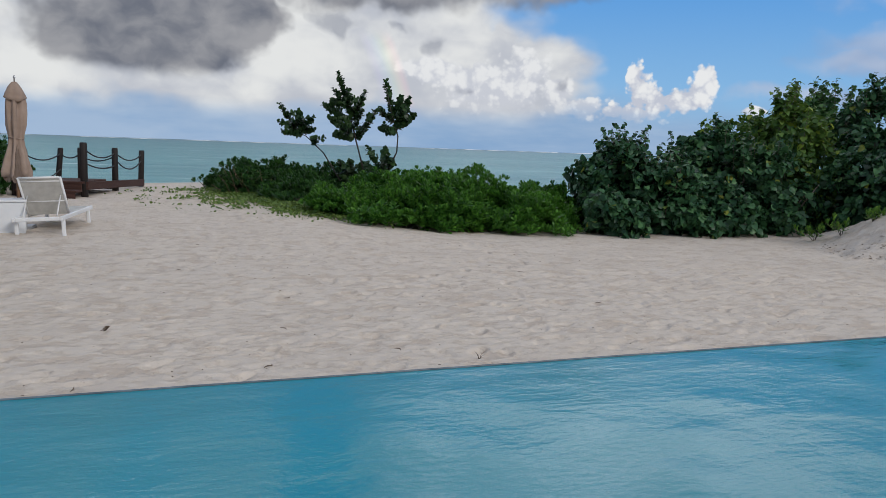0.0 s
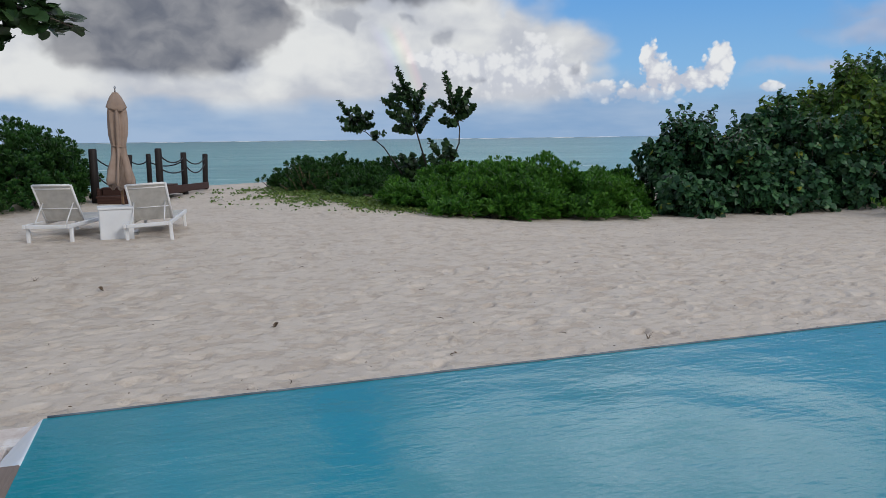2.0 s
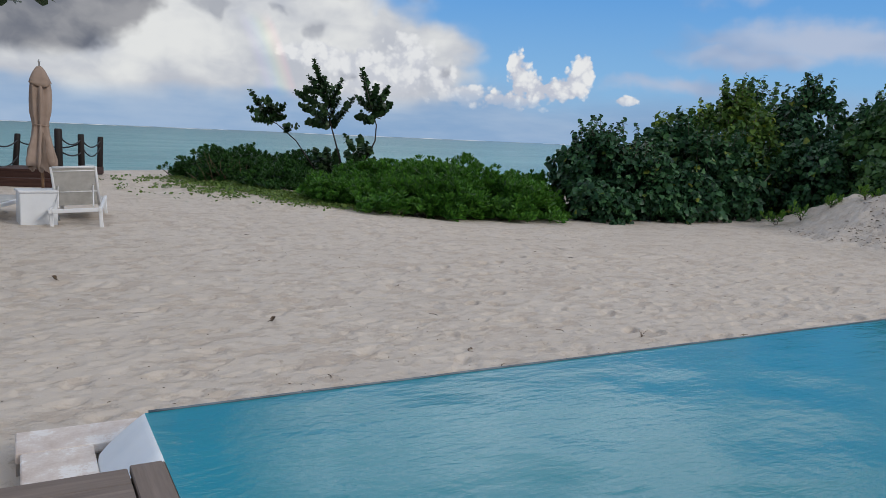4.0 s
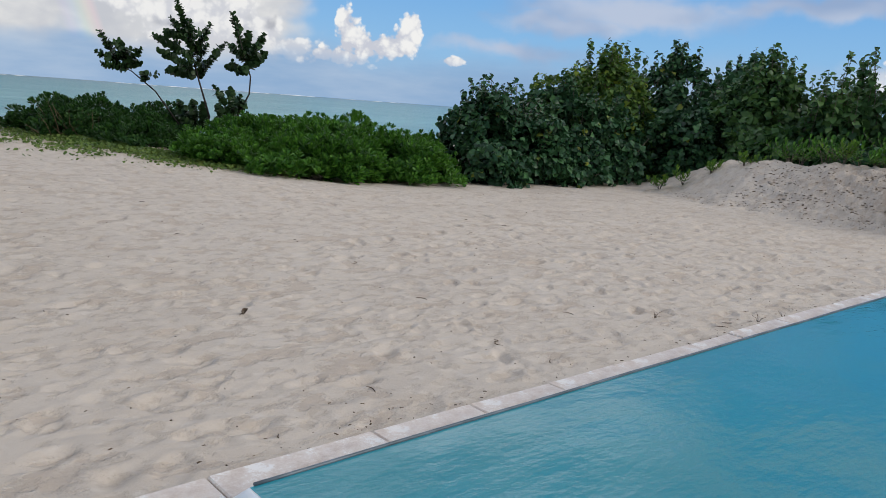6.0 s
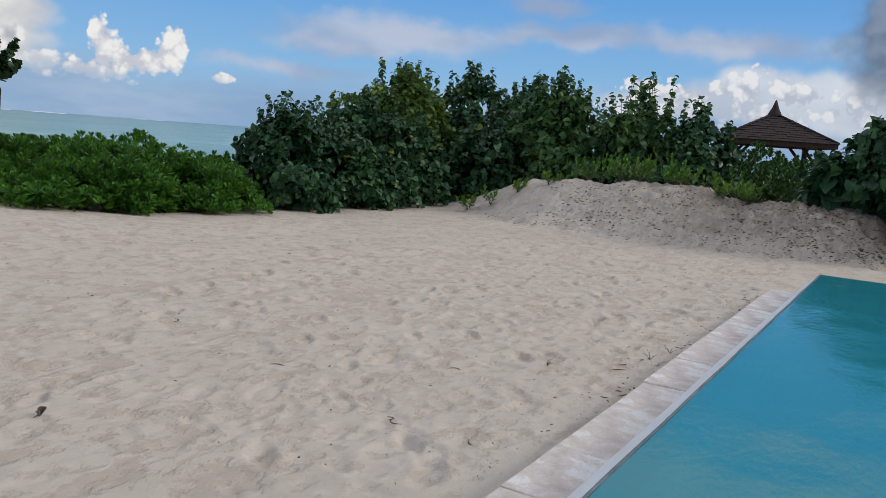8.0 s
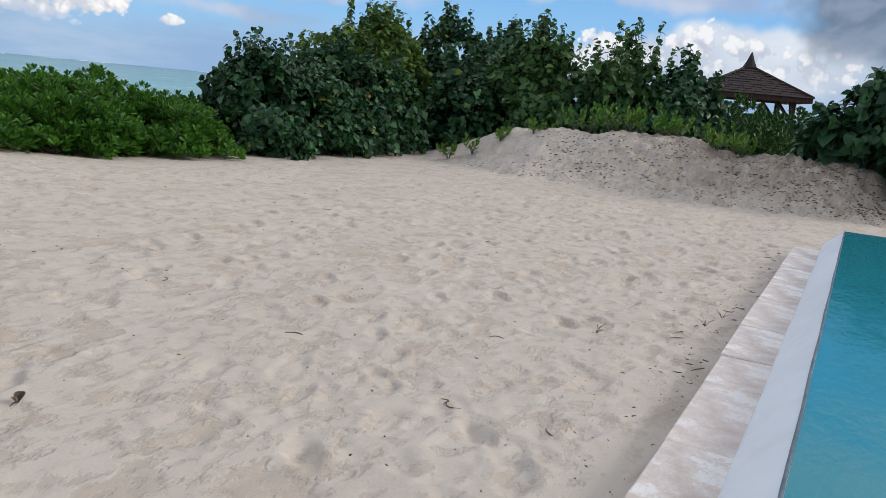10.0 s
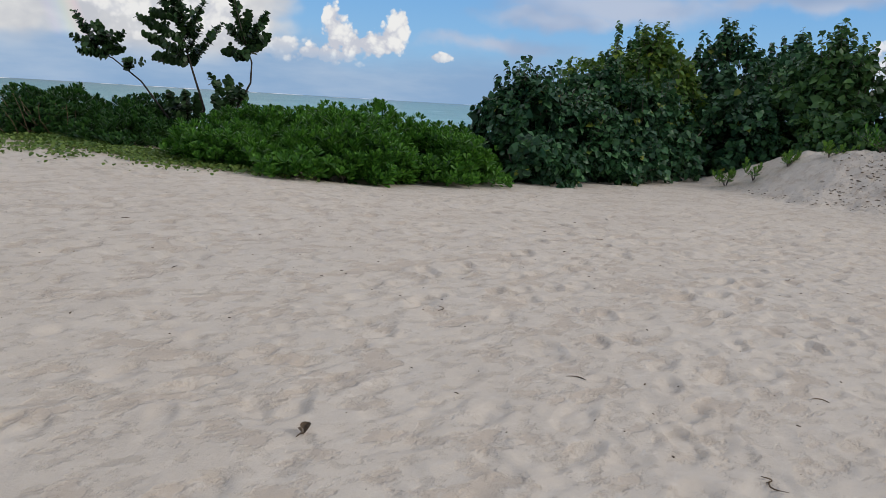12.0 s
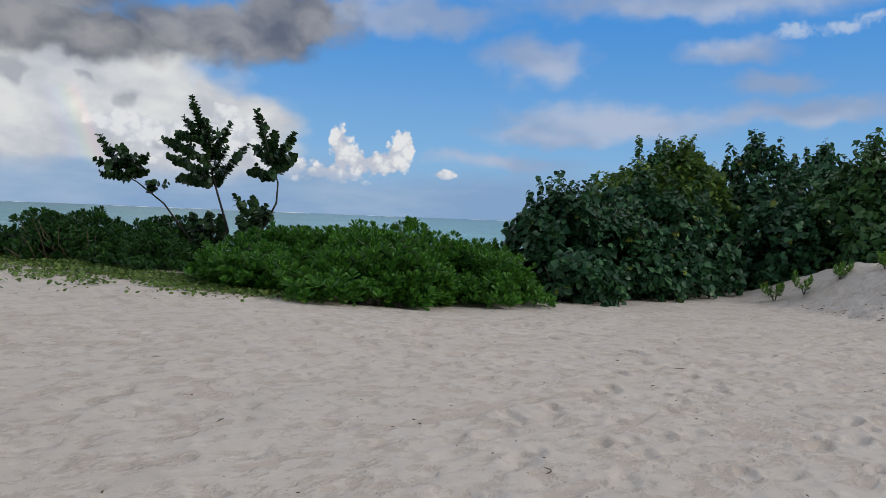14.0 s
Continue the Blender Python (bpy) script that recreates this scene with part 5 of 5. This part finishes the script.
# ---- sun loungers, table and parasol ----
def lounger(x, y, rz, bank=0):
    """bank: degrees by which the sand tips it over, up on its far side."""
    z = HEIGHT(x, y)
    ob = thing("sun_lounger", (x, y, z), rz, "white metal sun lounger with a raised mesh back on the sand", "sun lounger", "loungers facing the sea")
    ob.matrix_world = pose(x, y, z, 0, -bank, rz)
    w, ln, h = 0.66, 1.95, 0.23
    for s in (-1, 1):
        bm = bmesh.new()
        box(bm, (0.045, ln, 0.06), (s * (w / 2 - 0.022), ln / 2, h), bevel=0.008)
        part("side_rail", bm, WHITE, ob)
        for yy in (0.12, ln - 0.25):
            bm = bmesh.new()
            box(bm, (0.05, 0.05, h + 0.06), (s * (w / 2 - 0.025), yy, h / 2 - 0.05), bevel=0.008)
            part("leg", bm, WHITE, ob)
    for yy in (0.022, ln - 0.022):
        bm = bmesh.new()
        box(bm, (w - 0.092, 0.045, 0.055), (0, yy, h), bevel=0.008)
        part("cross_rail", bm, WHITE, ob)
    bm = bmesh.new()
    box(bm, (w - 0.1, ln - 0.72, 0.014), (0, 0.66 + (ln - 0.72) / 2 - 0.02, h + 0.028), bevel=0.004)
    part("seat", bm, SLING, ob, "pale woven mesh seat")
    # back, hinged low and leaning towards the head end
    a = radians(58)
    hinge = Vector((0, 0.62, h + 0.02))
    up = Vector((0, -math.cos(a), math.sin(a)))
    L = 0.65
    back = part("backrest", box(bmesh.new(), (w - 0.12, 0.012, L), bevel=0.003), SLING, ob, "pale woven mesh back panel", at=Matrix.Translation(hinge + up * L / 2) @ pose(0, 0, 0, 90 - 58, 0, 0))
    for s in (-1, 1):
        bm = bmesh.new()
        tube(bm, [hinge + Vector((s * (w / 2 - 0.055), 0, 0)) - up * 0.02, hinge + Vector((s * (w / 2 - 0.055), 0, 0)) + up * L], 0.018, 8)
        part("back_frame", bm, WHITE, ob)
        bm = bmesh.new()
        tube(bm, [hinge + Vector((s * (w / 2 - 0.11), 0, 0)) + up * 0.34, Vector((s * (w / 2 - 0.11), 0.16, h + 0.03))], 0.010, 6)
        part("back_strut", bm, WHITE, ob)
    for t in (0.36, 0.9, 1.0):
        bm = bmesh.new()
        tube(bm, [hinge + up * L * t + Vector((-(w / 2 - 0.07), -0.01, 0)), hinge + up * L * t + Vector((w / 2 - 0.07, -0.01, 0))], 0.016 if t == 1 else 0.009, 8)
        part("back_bar", bm, WHITE, ob)
    return ob


lounger(-1.49, 11.95, -7, 3)
lounger(-2.85, 12.2, -17)


def side_table(x, y):
    ob = thing("side_table", (x, y, HEIGHT(x, y) - 0.02), 6, "white cube side table between the two loungers", "side table")
    part("body", box(bmesh.new(), (0.46, 0.44, 0.45), (0, 0, 0.225), bevel=0.012), TABLE, ob)
    part("top", box(bmesh.new(), (0.49, 0.47, 0.035), (0, 0, 0.4695), bevel=0.008), TABLE, ob)


side_table(-1.95, 12.5)


def parasol(x, y):
    z = HEIGHT(x, y)
    ob = thing("parasol", (x, y, z), 0, "closed tan canvas parasol on a wooden pole in the sand", "parasol")
    bm = bmesh.new()
    tube(bm, [(0, 0, 0.0), (0, 0, 2.13)], 0.022, 10)
    part("pole", bm, POLEWOOD, ob)
    bm = bmesh.new()
    tube(bm, [(0, 0, 2.12), (0, 0, 2.18), (0, 0, 2.20), (0, 0, 2.23)], [0.009, 0.009, 0.018, 0.008], 8)
    part("finial", bm, METAL, ob, "small steel finial")
    bm = bmesh.new()
    box(bm, (0.40, 0.40, 0.06), (0, 0, 0.01), bevel=0.015)
    part("base_plate", bm, METAL, ob)
    rng = np.random.default_rng(4)

    def skirt(rows, folds, depth, wave):
        bm = bmesh.new()
        n = 56
        rings = []
        for zz, r in rows:
            ring = []
            for k in range(n):
                t = 2 * math.pi * k / n
                f = 1 + depth * math.sin(folds * t + 1.3 * math.sin(zz * 2)) + 0.5 * depth * math.sin(3 * t + 4 * zz)
                ring.append(bm.verts.new((r * f * math.cos(t), r * f * math.sin(t), zz + (wave * math.sin(folds * t * 0.5 + 1) if zz < rows[0][0] + 0.02 else 0))))
            rings.append(ring)
        for a, b in zip(rings, rings[1:]):
            for k in range(n):
                fc = bm.faces.new((a[k], a[(k + 1) % n], b[(k + 1) % n], b[k]))
                fc.smooth = True
        bm.faces.new(rings[-1])
        bm.faces.new(rings[0][::-1])
        return bm

    part("canopy", skirt([(0.73, 0.129), (0.76, 0.163), (0.84, 0.168), (0.94, 0.150), (1.07, 0.127), (1.20, 0.101), (1.33, 0.086), (1.38, 0.091), (1.51, 0.110), (1.68, 0.116), (1.83, 0.116), (1.95, 0.103), (2.02, 0.069)], 7, 0.24, 0.06), CANVAS, ob, "furled tan canvas with folds")
    # the tail of the cloth hangs out in loose flaps below the tie
    for t0, r0 in ((0.4, 0.05), (2.0, 0.045), (3.3, 0.05), (4.9, 0.055)):
        bm = bmesh.new()
        rows = []
        for i in range(7):
            f = i / 6
            zz, out = 1.24 - 0.53 * f, 0.085 + 0.10 * math.sin(1.5 * f) + 0.01 * math.sin(9 * f + t0)
            rows.append([bm.verts.new(((out + 0.02 * math.cos(3 * q)) * math.cos(t0 + q * (0.25 + r0 * 6 * f)), (out + 0.02 * math.cos(3 * q)) * math.sin(t0 + q * (0.25 + r0 * 6 * f)), zz - 0.05 * f * math.cos(2.2 * q + t0))) for q in (-1, -0.5, 0, 0.5, 1)])
        for p, q in zip(rows, rows[1:]):
            for k in range(4):
                bm.faces.new((p[k], p[k + 1], q[k + 1], q[k])).smooth = True
        bmesh.ops.solidify(bm, geom=bm.faces[:], thickness=0.006)
        part("flap", bm, CANVAS, ob)
    part("top_flap", skirt([(1.88, 0.144), (1.91, 0.148), (1.99, 0.120), (2.07, 0.082), (2.13, 0.039), (2.14, 0.017)], 4, 0.10, 0.03), CANVAS, ob, "short canvas wind flap")
    bm = bmesh.new()
    t = [(0.102 * math.cos(a), 0.102 * math.sin(a), 1.33 + 0.01 * math.sin(2 * a)) for a in np.linspace(0, 2 * math.pi, 20)]
    tube(bm, t, 0.009, 6, False)
    part("tie_strap", bm, CANVAS, ob)


parasol(-1.86, 12.85)


# ---- stairway to the beach ----
def stairway():
    ob = thing("beach_stairway", (0, 0, 0), 0, "dark wooden stairway with rope rails leading down to the beach", "stairway")
    posts = [(-1.44, 18.32, 1.34, 0.075, 0), (-0.91, 20.08, 1.22, 0.07, 0), (-0.35, 21.9, 1.15, 0.07, -2), (-2.78, 18.5, 1.35, 0.085, 0), (-2.18, 21.0, 1.17, 0.065, -5), (-1.74, 20.9, 1.19, 0.06, 0)]
    tops = []
    for x, y, z, r, lean in posts:
        g = HEIGHT(x, y) - 0.35
        bm = bmesh.new()
        s = math.tan(radians(lean)) * (z - g)
        tube(bm, [(x + s, y, g), (x, y, z - 0.03), (x, y, z)], [r * 1.05, r, r * 0.85], 10)
        part("post", bm, POSTWOOD, ob)
        tops.append(Vector((x, y, z)))
    for a, b, sag, lo in ((0, 1, 0.16, 0.12), (1, 2, 0.18, 0.10), (0, 1, 0.10, 0.42), (1, 2, 0.25, 0.25), (3, 4, 0.22, 0.14), (3, 4, 0.3, 0.5), (5, 1, 0.12, 0.2), (4, 5, 0.1, 0.15)):
        bm = bmesh.new()
        tube(bm, arc(tops[a] - Vector((0, 0, lo)), tops[b] - Vector((0, 0, lo)), sag), 0.016, 6)
        part("rope", bm, ROPE, ob)
    # treads, from the sand up to the landing and on down to the beach
    d = Vector((0.29, 0.96, 0)).normalized()
    ang = math.degrees(math.atan2(d.y, d.x)) - 90
    c = Vector((-2.15, 18.0, 0.06))
    for i, (t, z) in enumerate(((-0.20, 0.07), (0.14, 0.25), (0.48, 0.42), (0.82, 0.42), (1.16, 0.42), (1.50, 0.42), (1.84, 0.36), (2.18, 0.22), (2.52, 0.08), (3.06, -0.10), (3.4, -0.26), (3.74, -0.42), (4.08, -0.58), (4.42, -0.74))):
        p = c + d * t
        bm = bmesh.new()
        box(bm, (1.25, 0.325, 0.05), bevel=0.006)
        part("tread", bm, STEPWOOD, ob, at=pose(p.x, p.y, z + 0.06, 0, 0, ang))
    for t, z, h in ((-0.34, 0.0, 0.15), (0.0, 0.16, 0.14), (0.34, 0.34, 0.14)):
        p = c + d * t
        bm = bmesh.new()
        box(bm, (1.2, 0.03, h), bevel=0.004)
        part("riser", bm, STEPWOOD, ob, at=pose(p.x, p.y, z + 0.06, 0, 0, ang))
    for a, b in ((Vector((-1.38, 18.25, 0.44)), Vector((-0.32, 21.9, 0.34))), (Vector((-2.72, 18.4, 0.44)), Vector((-2.12, 21.0, 0.28)))):
        bm = bmesh.new()
        m, v = (a + b) / 2, b - a
        box(bm, (0.06, v.length, 0.17), bevel=0.006)
        part("stringer", bm, STEPWOOD, ob, at=pose(m.x, m.y, m.z - 0.03, math.degrees(math.asin(v.z / v.length)), 0, math.degrees(math.atan2(v.y, v.x)) - 90))


stairway()


# ---- shelter behind the dune ----
def shelter():
    cx, cy, eave, half, rise = 28.1, 8.17, 2.16, 1.88, 1.06
    ob = thing("beach_shelter", (cx, cy, 0), 16, "open timber shelter with a dark shingled hip roof and spire", "shelter")
    g = float(ground_base(cx, cy)) - 0.3
    for sx in (-1, 1):
        for sy in (-1, 1):
            bm = bmesh.new()
            box(bm, (0.17, 0.17, eave + 0.05 - g), (sx * 1.4, sy * 1.4, (eave + 0.05 + g) / 2), bevel=0.012)
            part("post", bm, FRAMEWOOD, ob)
            for ax in (0, 1):
                bm = bmesh.new()
                a, b = Vector((sx * 1.4, sy * 1.4, eave - 0.75)), Vector((sx * (1.4 - 0.6 * (ax == 0)), sy * (1.4 - 0.6 * (ax == 1)), eave - 0.02))
                tube(bm, [a, b], 0.065, 4)
                part("brace", bm, FRAMEWOOD, ob)
    for s in (-1, 1):
        part("beam", box(bmesh.new(), (3.0, 0.14, 0.2), (0, s * 1.4, eave), bevel=0.01), FRAMEWOOD, ob)
        part("beam", box(bmesh.new(), (0.14, 2.6, 0.2), (s * 1.4, 0, eave), bevel=0.01), FRAMEWOOD, ob)
        part("fascia", box(bmesh.new(), (2 * half, 0.05, 0.16), (0, s * half, eave - 0.02), bevel=0.01), FRAMEWOOD, ob)
        part("fascia", box(bmesh.new(), (0.05, 2 * half - 0.06, 0.16), (s * half, 0, eave - 0.02), bevel=0.01), FRAMEWOOD, ob)
    # solid boarding under the shingles
    bm = bmesh.new()
    top = bm.verts.new((0, 0, eave + rise))
    ring = [bm.verts.new((sx * half, sy * half, eave + 0.06)) for sx, sy in ((-1, -1), (1, -1), (1, 1), (-1, 1))]
    for i in range(4):
        bm.faces.new((ring[i], ring[(i + 1) % 4], top))
    bm.faces.new(ring[::-1])
    roof = part("roof", bm, FRAMEWOOD, ob, "dark shingled hip roof")
    rng = np.random.default_rng(6)
    rows = 12
    slope = math.atan2(rise - 0.06, half)
    plate = bmesh.new()
    box(plate, (1, 0.30, 0.022), bevel=0)
    me = bpy.data.meshes.new("shingle")
    plate.to_mesh(me)
    plate.free()
    me.materials.append(SHINGLE)
    extra = []
    for side in range(4):
        turn = pose(0, 0, 0, 0, 0, 90 * side)
        for r in range(rows):
            t = (r + 0.35) / rows
            w = half * (1 - t) + 0.03
            y, z = -half * (1 - t), eave + 0.06 + (rise - 0.06) * t + 0.035
            x = -w
            while x < w - 0.02:
                ln = min(rng.uniform(0.26, 0.5), w - x)
                m = turn @ pose(x + ln / 2, y, z + rng.normal(0, 0.006), math.degrees(slope) - 5, 0, rng.normal(0, 0.6)) @ Matrix.Diagonal((max(ln - 0.012, 0.02), 1, 1, 1))
                if side in (0, 3):
                    part("shingle", me, None, roof, at=m)
                else:
                    extra.append(m)
                x += ln
    bm = bmesh.new()
    for m in extra:
        bmesh.ops.create_cube(bm, size=1, matrix=m @ Matrix.Diagonal((1, 0.30, 0.022, 1)))
    part("far_shingles", bm, SHINGLE, roof, kind="stuff")
    for sx, sy in ((-1, -1), (1, -1), (1, 1), (-1, 1)):
        bm = bmesh.new()
        tube(bm, [(sx * (half + 0.02), sy * (half + 0.02), eave + 0.09), (0, 0, eave + rise + 0.04)], 0.05, 6)
        part("hip_ridge", bm, SHINGLE, ob)
    bm = bmesh.new()
    tube(bm, [(0, 0, eave + rise - 0.12), (0, 0, eave + rise + 0.02), (0, 0, eave + rise + 0.22), (0, 0, eave + rise + 0.52)], [0.28, 0.23, 0.13, 0.02], 8)
    part("spire", bm, SHINGLE, ob, "pointed shingled spire")


shelter()


# ---- litter on the sand ----
def curled_leaf(x, y, name="dry_leaf", size=0.13, rz=0.0, label="curled brown dry leaf lying on the sand"):
    ob = thing(name, (x, y, HEIGHT(x, y) + 0.004), rz, label, "leaf")
    v, f = leaf([(0, 0), (0.15, 0.3), (0.35, 0.46), (0.6, 0.42), (0.85, 0.22), (1.0, 0)], 1.3, -0.7)
    part("blade", mesh_of("blade", v * size, f, DRY), None, ob)
    v, f = leaf([(0, 0), (0.2, 0.26), (0.45, 0.34), (0.75, 0.2), (0.9, 0)], 0.9, -0.5)
    part("curled_tip", mesh_of("curled_tip", v * 0.75 * size, f, HUSK), None, ob, "paler curled half of the leaf", at=pose(0, 0, 0.004, 0, -8, 75))
    bm = bmesh.new()
    tube(bm, [(0, 0, 0.004), (-0.35 * size, 0.1 * size, 0.012), (-0.7 * size, 0.35 * size, 0.002)], [0.004, 0.003, 0.002], 5)
    part("stalk", bm, DRY, ob)


curled_leaf(-0.32, 6.74, size=0.046, rz=35)
curled_leaf(-1.85, 8.85, size=0.052, rz=140)


def twig(x, y, ln, rz, bend, seed):
    rng = np.random.default_rng(seed)
    bm = bmesh.new()
    z = HEIGHT(x, y)
    kick = 0.1 * ln * rng.random()
    pts = [(ln * (t - 0.5), bend * math.sin(math.pi * t), 0.004 + 0.25 * kick * math.sin(math.pi * t)) for t in np.linspace(0, 1, 6)]
    tube(bm, pts, [0.0015, 0.0025, 0.003, 0.003, 0.0025, 0.0015], 5)
    me = bpy.data.meshes.new("twig")
    bm.to_mesh(me)
    bm.free()
    me.materials.append(DRY)
    ob = new("twig", me)
    ob.matrix_world = pose(x, y, z, 0, 0, rz)
    tagged(ob, "thin dry brown twig lying on the sand", "twig", "scattered twigs")


rng = np.random.default_rng(33)
twig(3.26, 4.94, 0.22, 20, 0.05, 1)
twig(7.33, 5.72, 0.12, 20, 0.02, 2)
for i in range(34):
    x, y = (rng.uniform(-4, 8), 4.8 + 7 * rng.random() ** 1.5) if i < 20 else (rng.uniform(1.0, 6.8), 4.56 + abs(rng.normal(0, 0.12)))
    twig(x, y, rng.uniform(0.03, 0.11), rng.uniform(0, 180), rng.normal(0, 0.02), 100 + i)


def sprout(x, y, seed):
    rng = np.random.default_rng(seed)
    ob = thing("sand_sprout", (x, y, HEIGHT(x, y)), 0, "tiny dry sprout standing in the sand", "sprout")
    bm = bmesh.new()
    for k in range(6):
        a, h = rng.uniform(0, 6.3), rng.uniform(0.025, 0.07)
        tube(bm, [(0, 0, -0.01), (0.02 * math.cos(a), 0.02 * math.sin(a), h * 0.6), (0.05 * math.cos(a), 0.05 * math.sin(a), h)], [0.002, 0.0015, 0.001], 4)
    part("stalks", bm, DRY, ob)


for i, (x, y) in enumerate(((2.39, 5.25), (3.0, 4.72), (3.3, 4.66), (-2.6, 9.6))):
    sprout(x, y, i)


def debris():
    """Fine litter: crumbs of leaf and bark on the sand and at the foot of the dune."""
    rng = np.random.default_rng(44)
    ob = thing("sand_litter", label="fine dark crumbs of leaf and bark on the sand", category="litter", kind="stuff")
    pts = []
    for _ in range(700):
        pts.append((rng.uniform(-5, 10), 4.7 + 9 * rng.random() ** 1.6, rng.uniform(0.002, 0.006)))
    for _ in range(260):
        pts.append((rng.uniform(-1.5, 6.8), 4.53 + abs(rng.normal(0, 0.17)), 0.002 + 0.005 * rng.random() ** 2))
    for _ in range(170):
        cy = 3.0 + 6.8 * rng.random() ** 1.7
        cx = 11.0 + 0.62 * max(0, cy - 9.5) + rng.uniform(0.1, 1.7)
        for _ in range(rng.integers(10, 40)):
            pts.append((cx + rng.normal(0, 0.16), cy + rng.normal(0, 0.2), 0.003 + 0.017 * rng.random() ** 3))
    for _ in range(620):
        y = rng.uniform(3.0, 11.0)
        pts.append((10.95 + 0.62 * max(0, y - 9.5) + 0.12 * math.sin(2.3 * y) + rng.normal(0, 0.09), y, 0.003 + 0.011 * rng.random() ** 3))
    V, F = [], []
    cube = np.array([(-1, -1, -1), (1, -1, -1), (1, 1, -1), (-1, 1, -1), (-0.6, -0.5, 1), (0.7, -0.6, 1), (0.5, 0.7, 1), (-0.7, 0.5, 1)], float)
    quads = np.array([(3, 2, 1, 0), (4, 5, 6, 7), (0, 1, 5, 4), (1, 2, 6, 5), (2, 3, 7, 6), (3, 0, 4, 7)])
    for i, (x, y, s) in enumerate(pts):
        a = rng.uniform(0, 6.3)
        c, n = math.cos(a), math.sin(a)
        q = cube * (s * rng.uniform(0.8, 2.6), s * rng.uniform(0.4, 0.9), s * 0.35)
        q = np.stack([q[:, 0] * c - q[:, 1] * n + x, q[:, 0] * n + q[:, 1] * c + y, q[:, 2] + HEIGHT(x, y) + s * 0.2], -1)
        V.append(q)
        F.append(quads + 8 * i)
    part("crumbs", mesh_of("crumbs", np.concatenate(V), np.concatenate(F), DRY), None, ob, kind="stuff")


debris()


def stone(x, y, s, seed):
    rng = np.random.default_rng(seed)
    bm = bmesh.new()
    bmesh.ops.create_icosphere(bm, subdivisions=2, radius=s)
    for v in bm.verts:
        v.co *= 1 + 0.25 * noise.noise(v.co * (2.2 / s) + Vector((seed, 0, 0)))
        v.co.z *= 0.6
    me = bpy.data.meshes.new("stone")
    bm.to_mesh(me)
    bm.free()
    me.materials.append(PEBBLE)
    ob = new("stone", me)
    ob.matrix_world = pose(x, y, HEIGHT(x, y) + 0.15 * s, 0, 0, rng.uniform(0, 360))
    tagged(ob, "rough piece of coral rubble on the dune face", "stone", "dune rubble")


rng = np.random.default_rng(50)
for i in range(80):
    y = rng.uniform(3.8, 9.8)
    stone(11.1 + 0.6 * max(0, y - 9.5) + rng.uniform(0.1, 1.8), y, rng.uniform(0.012, 0.05), i)
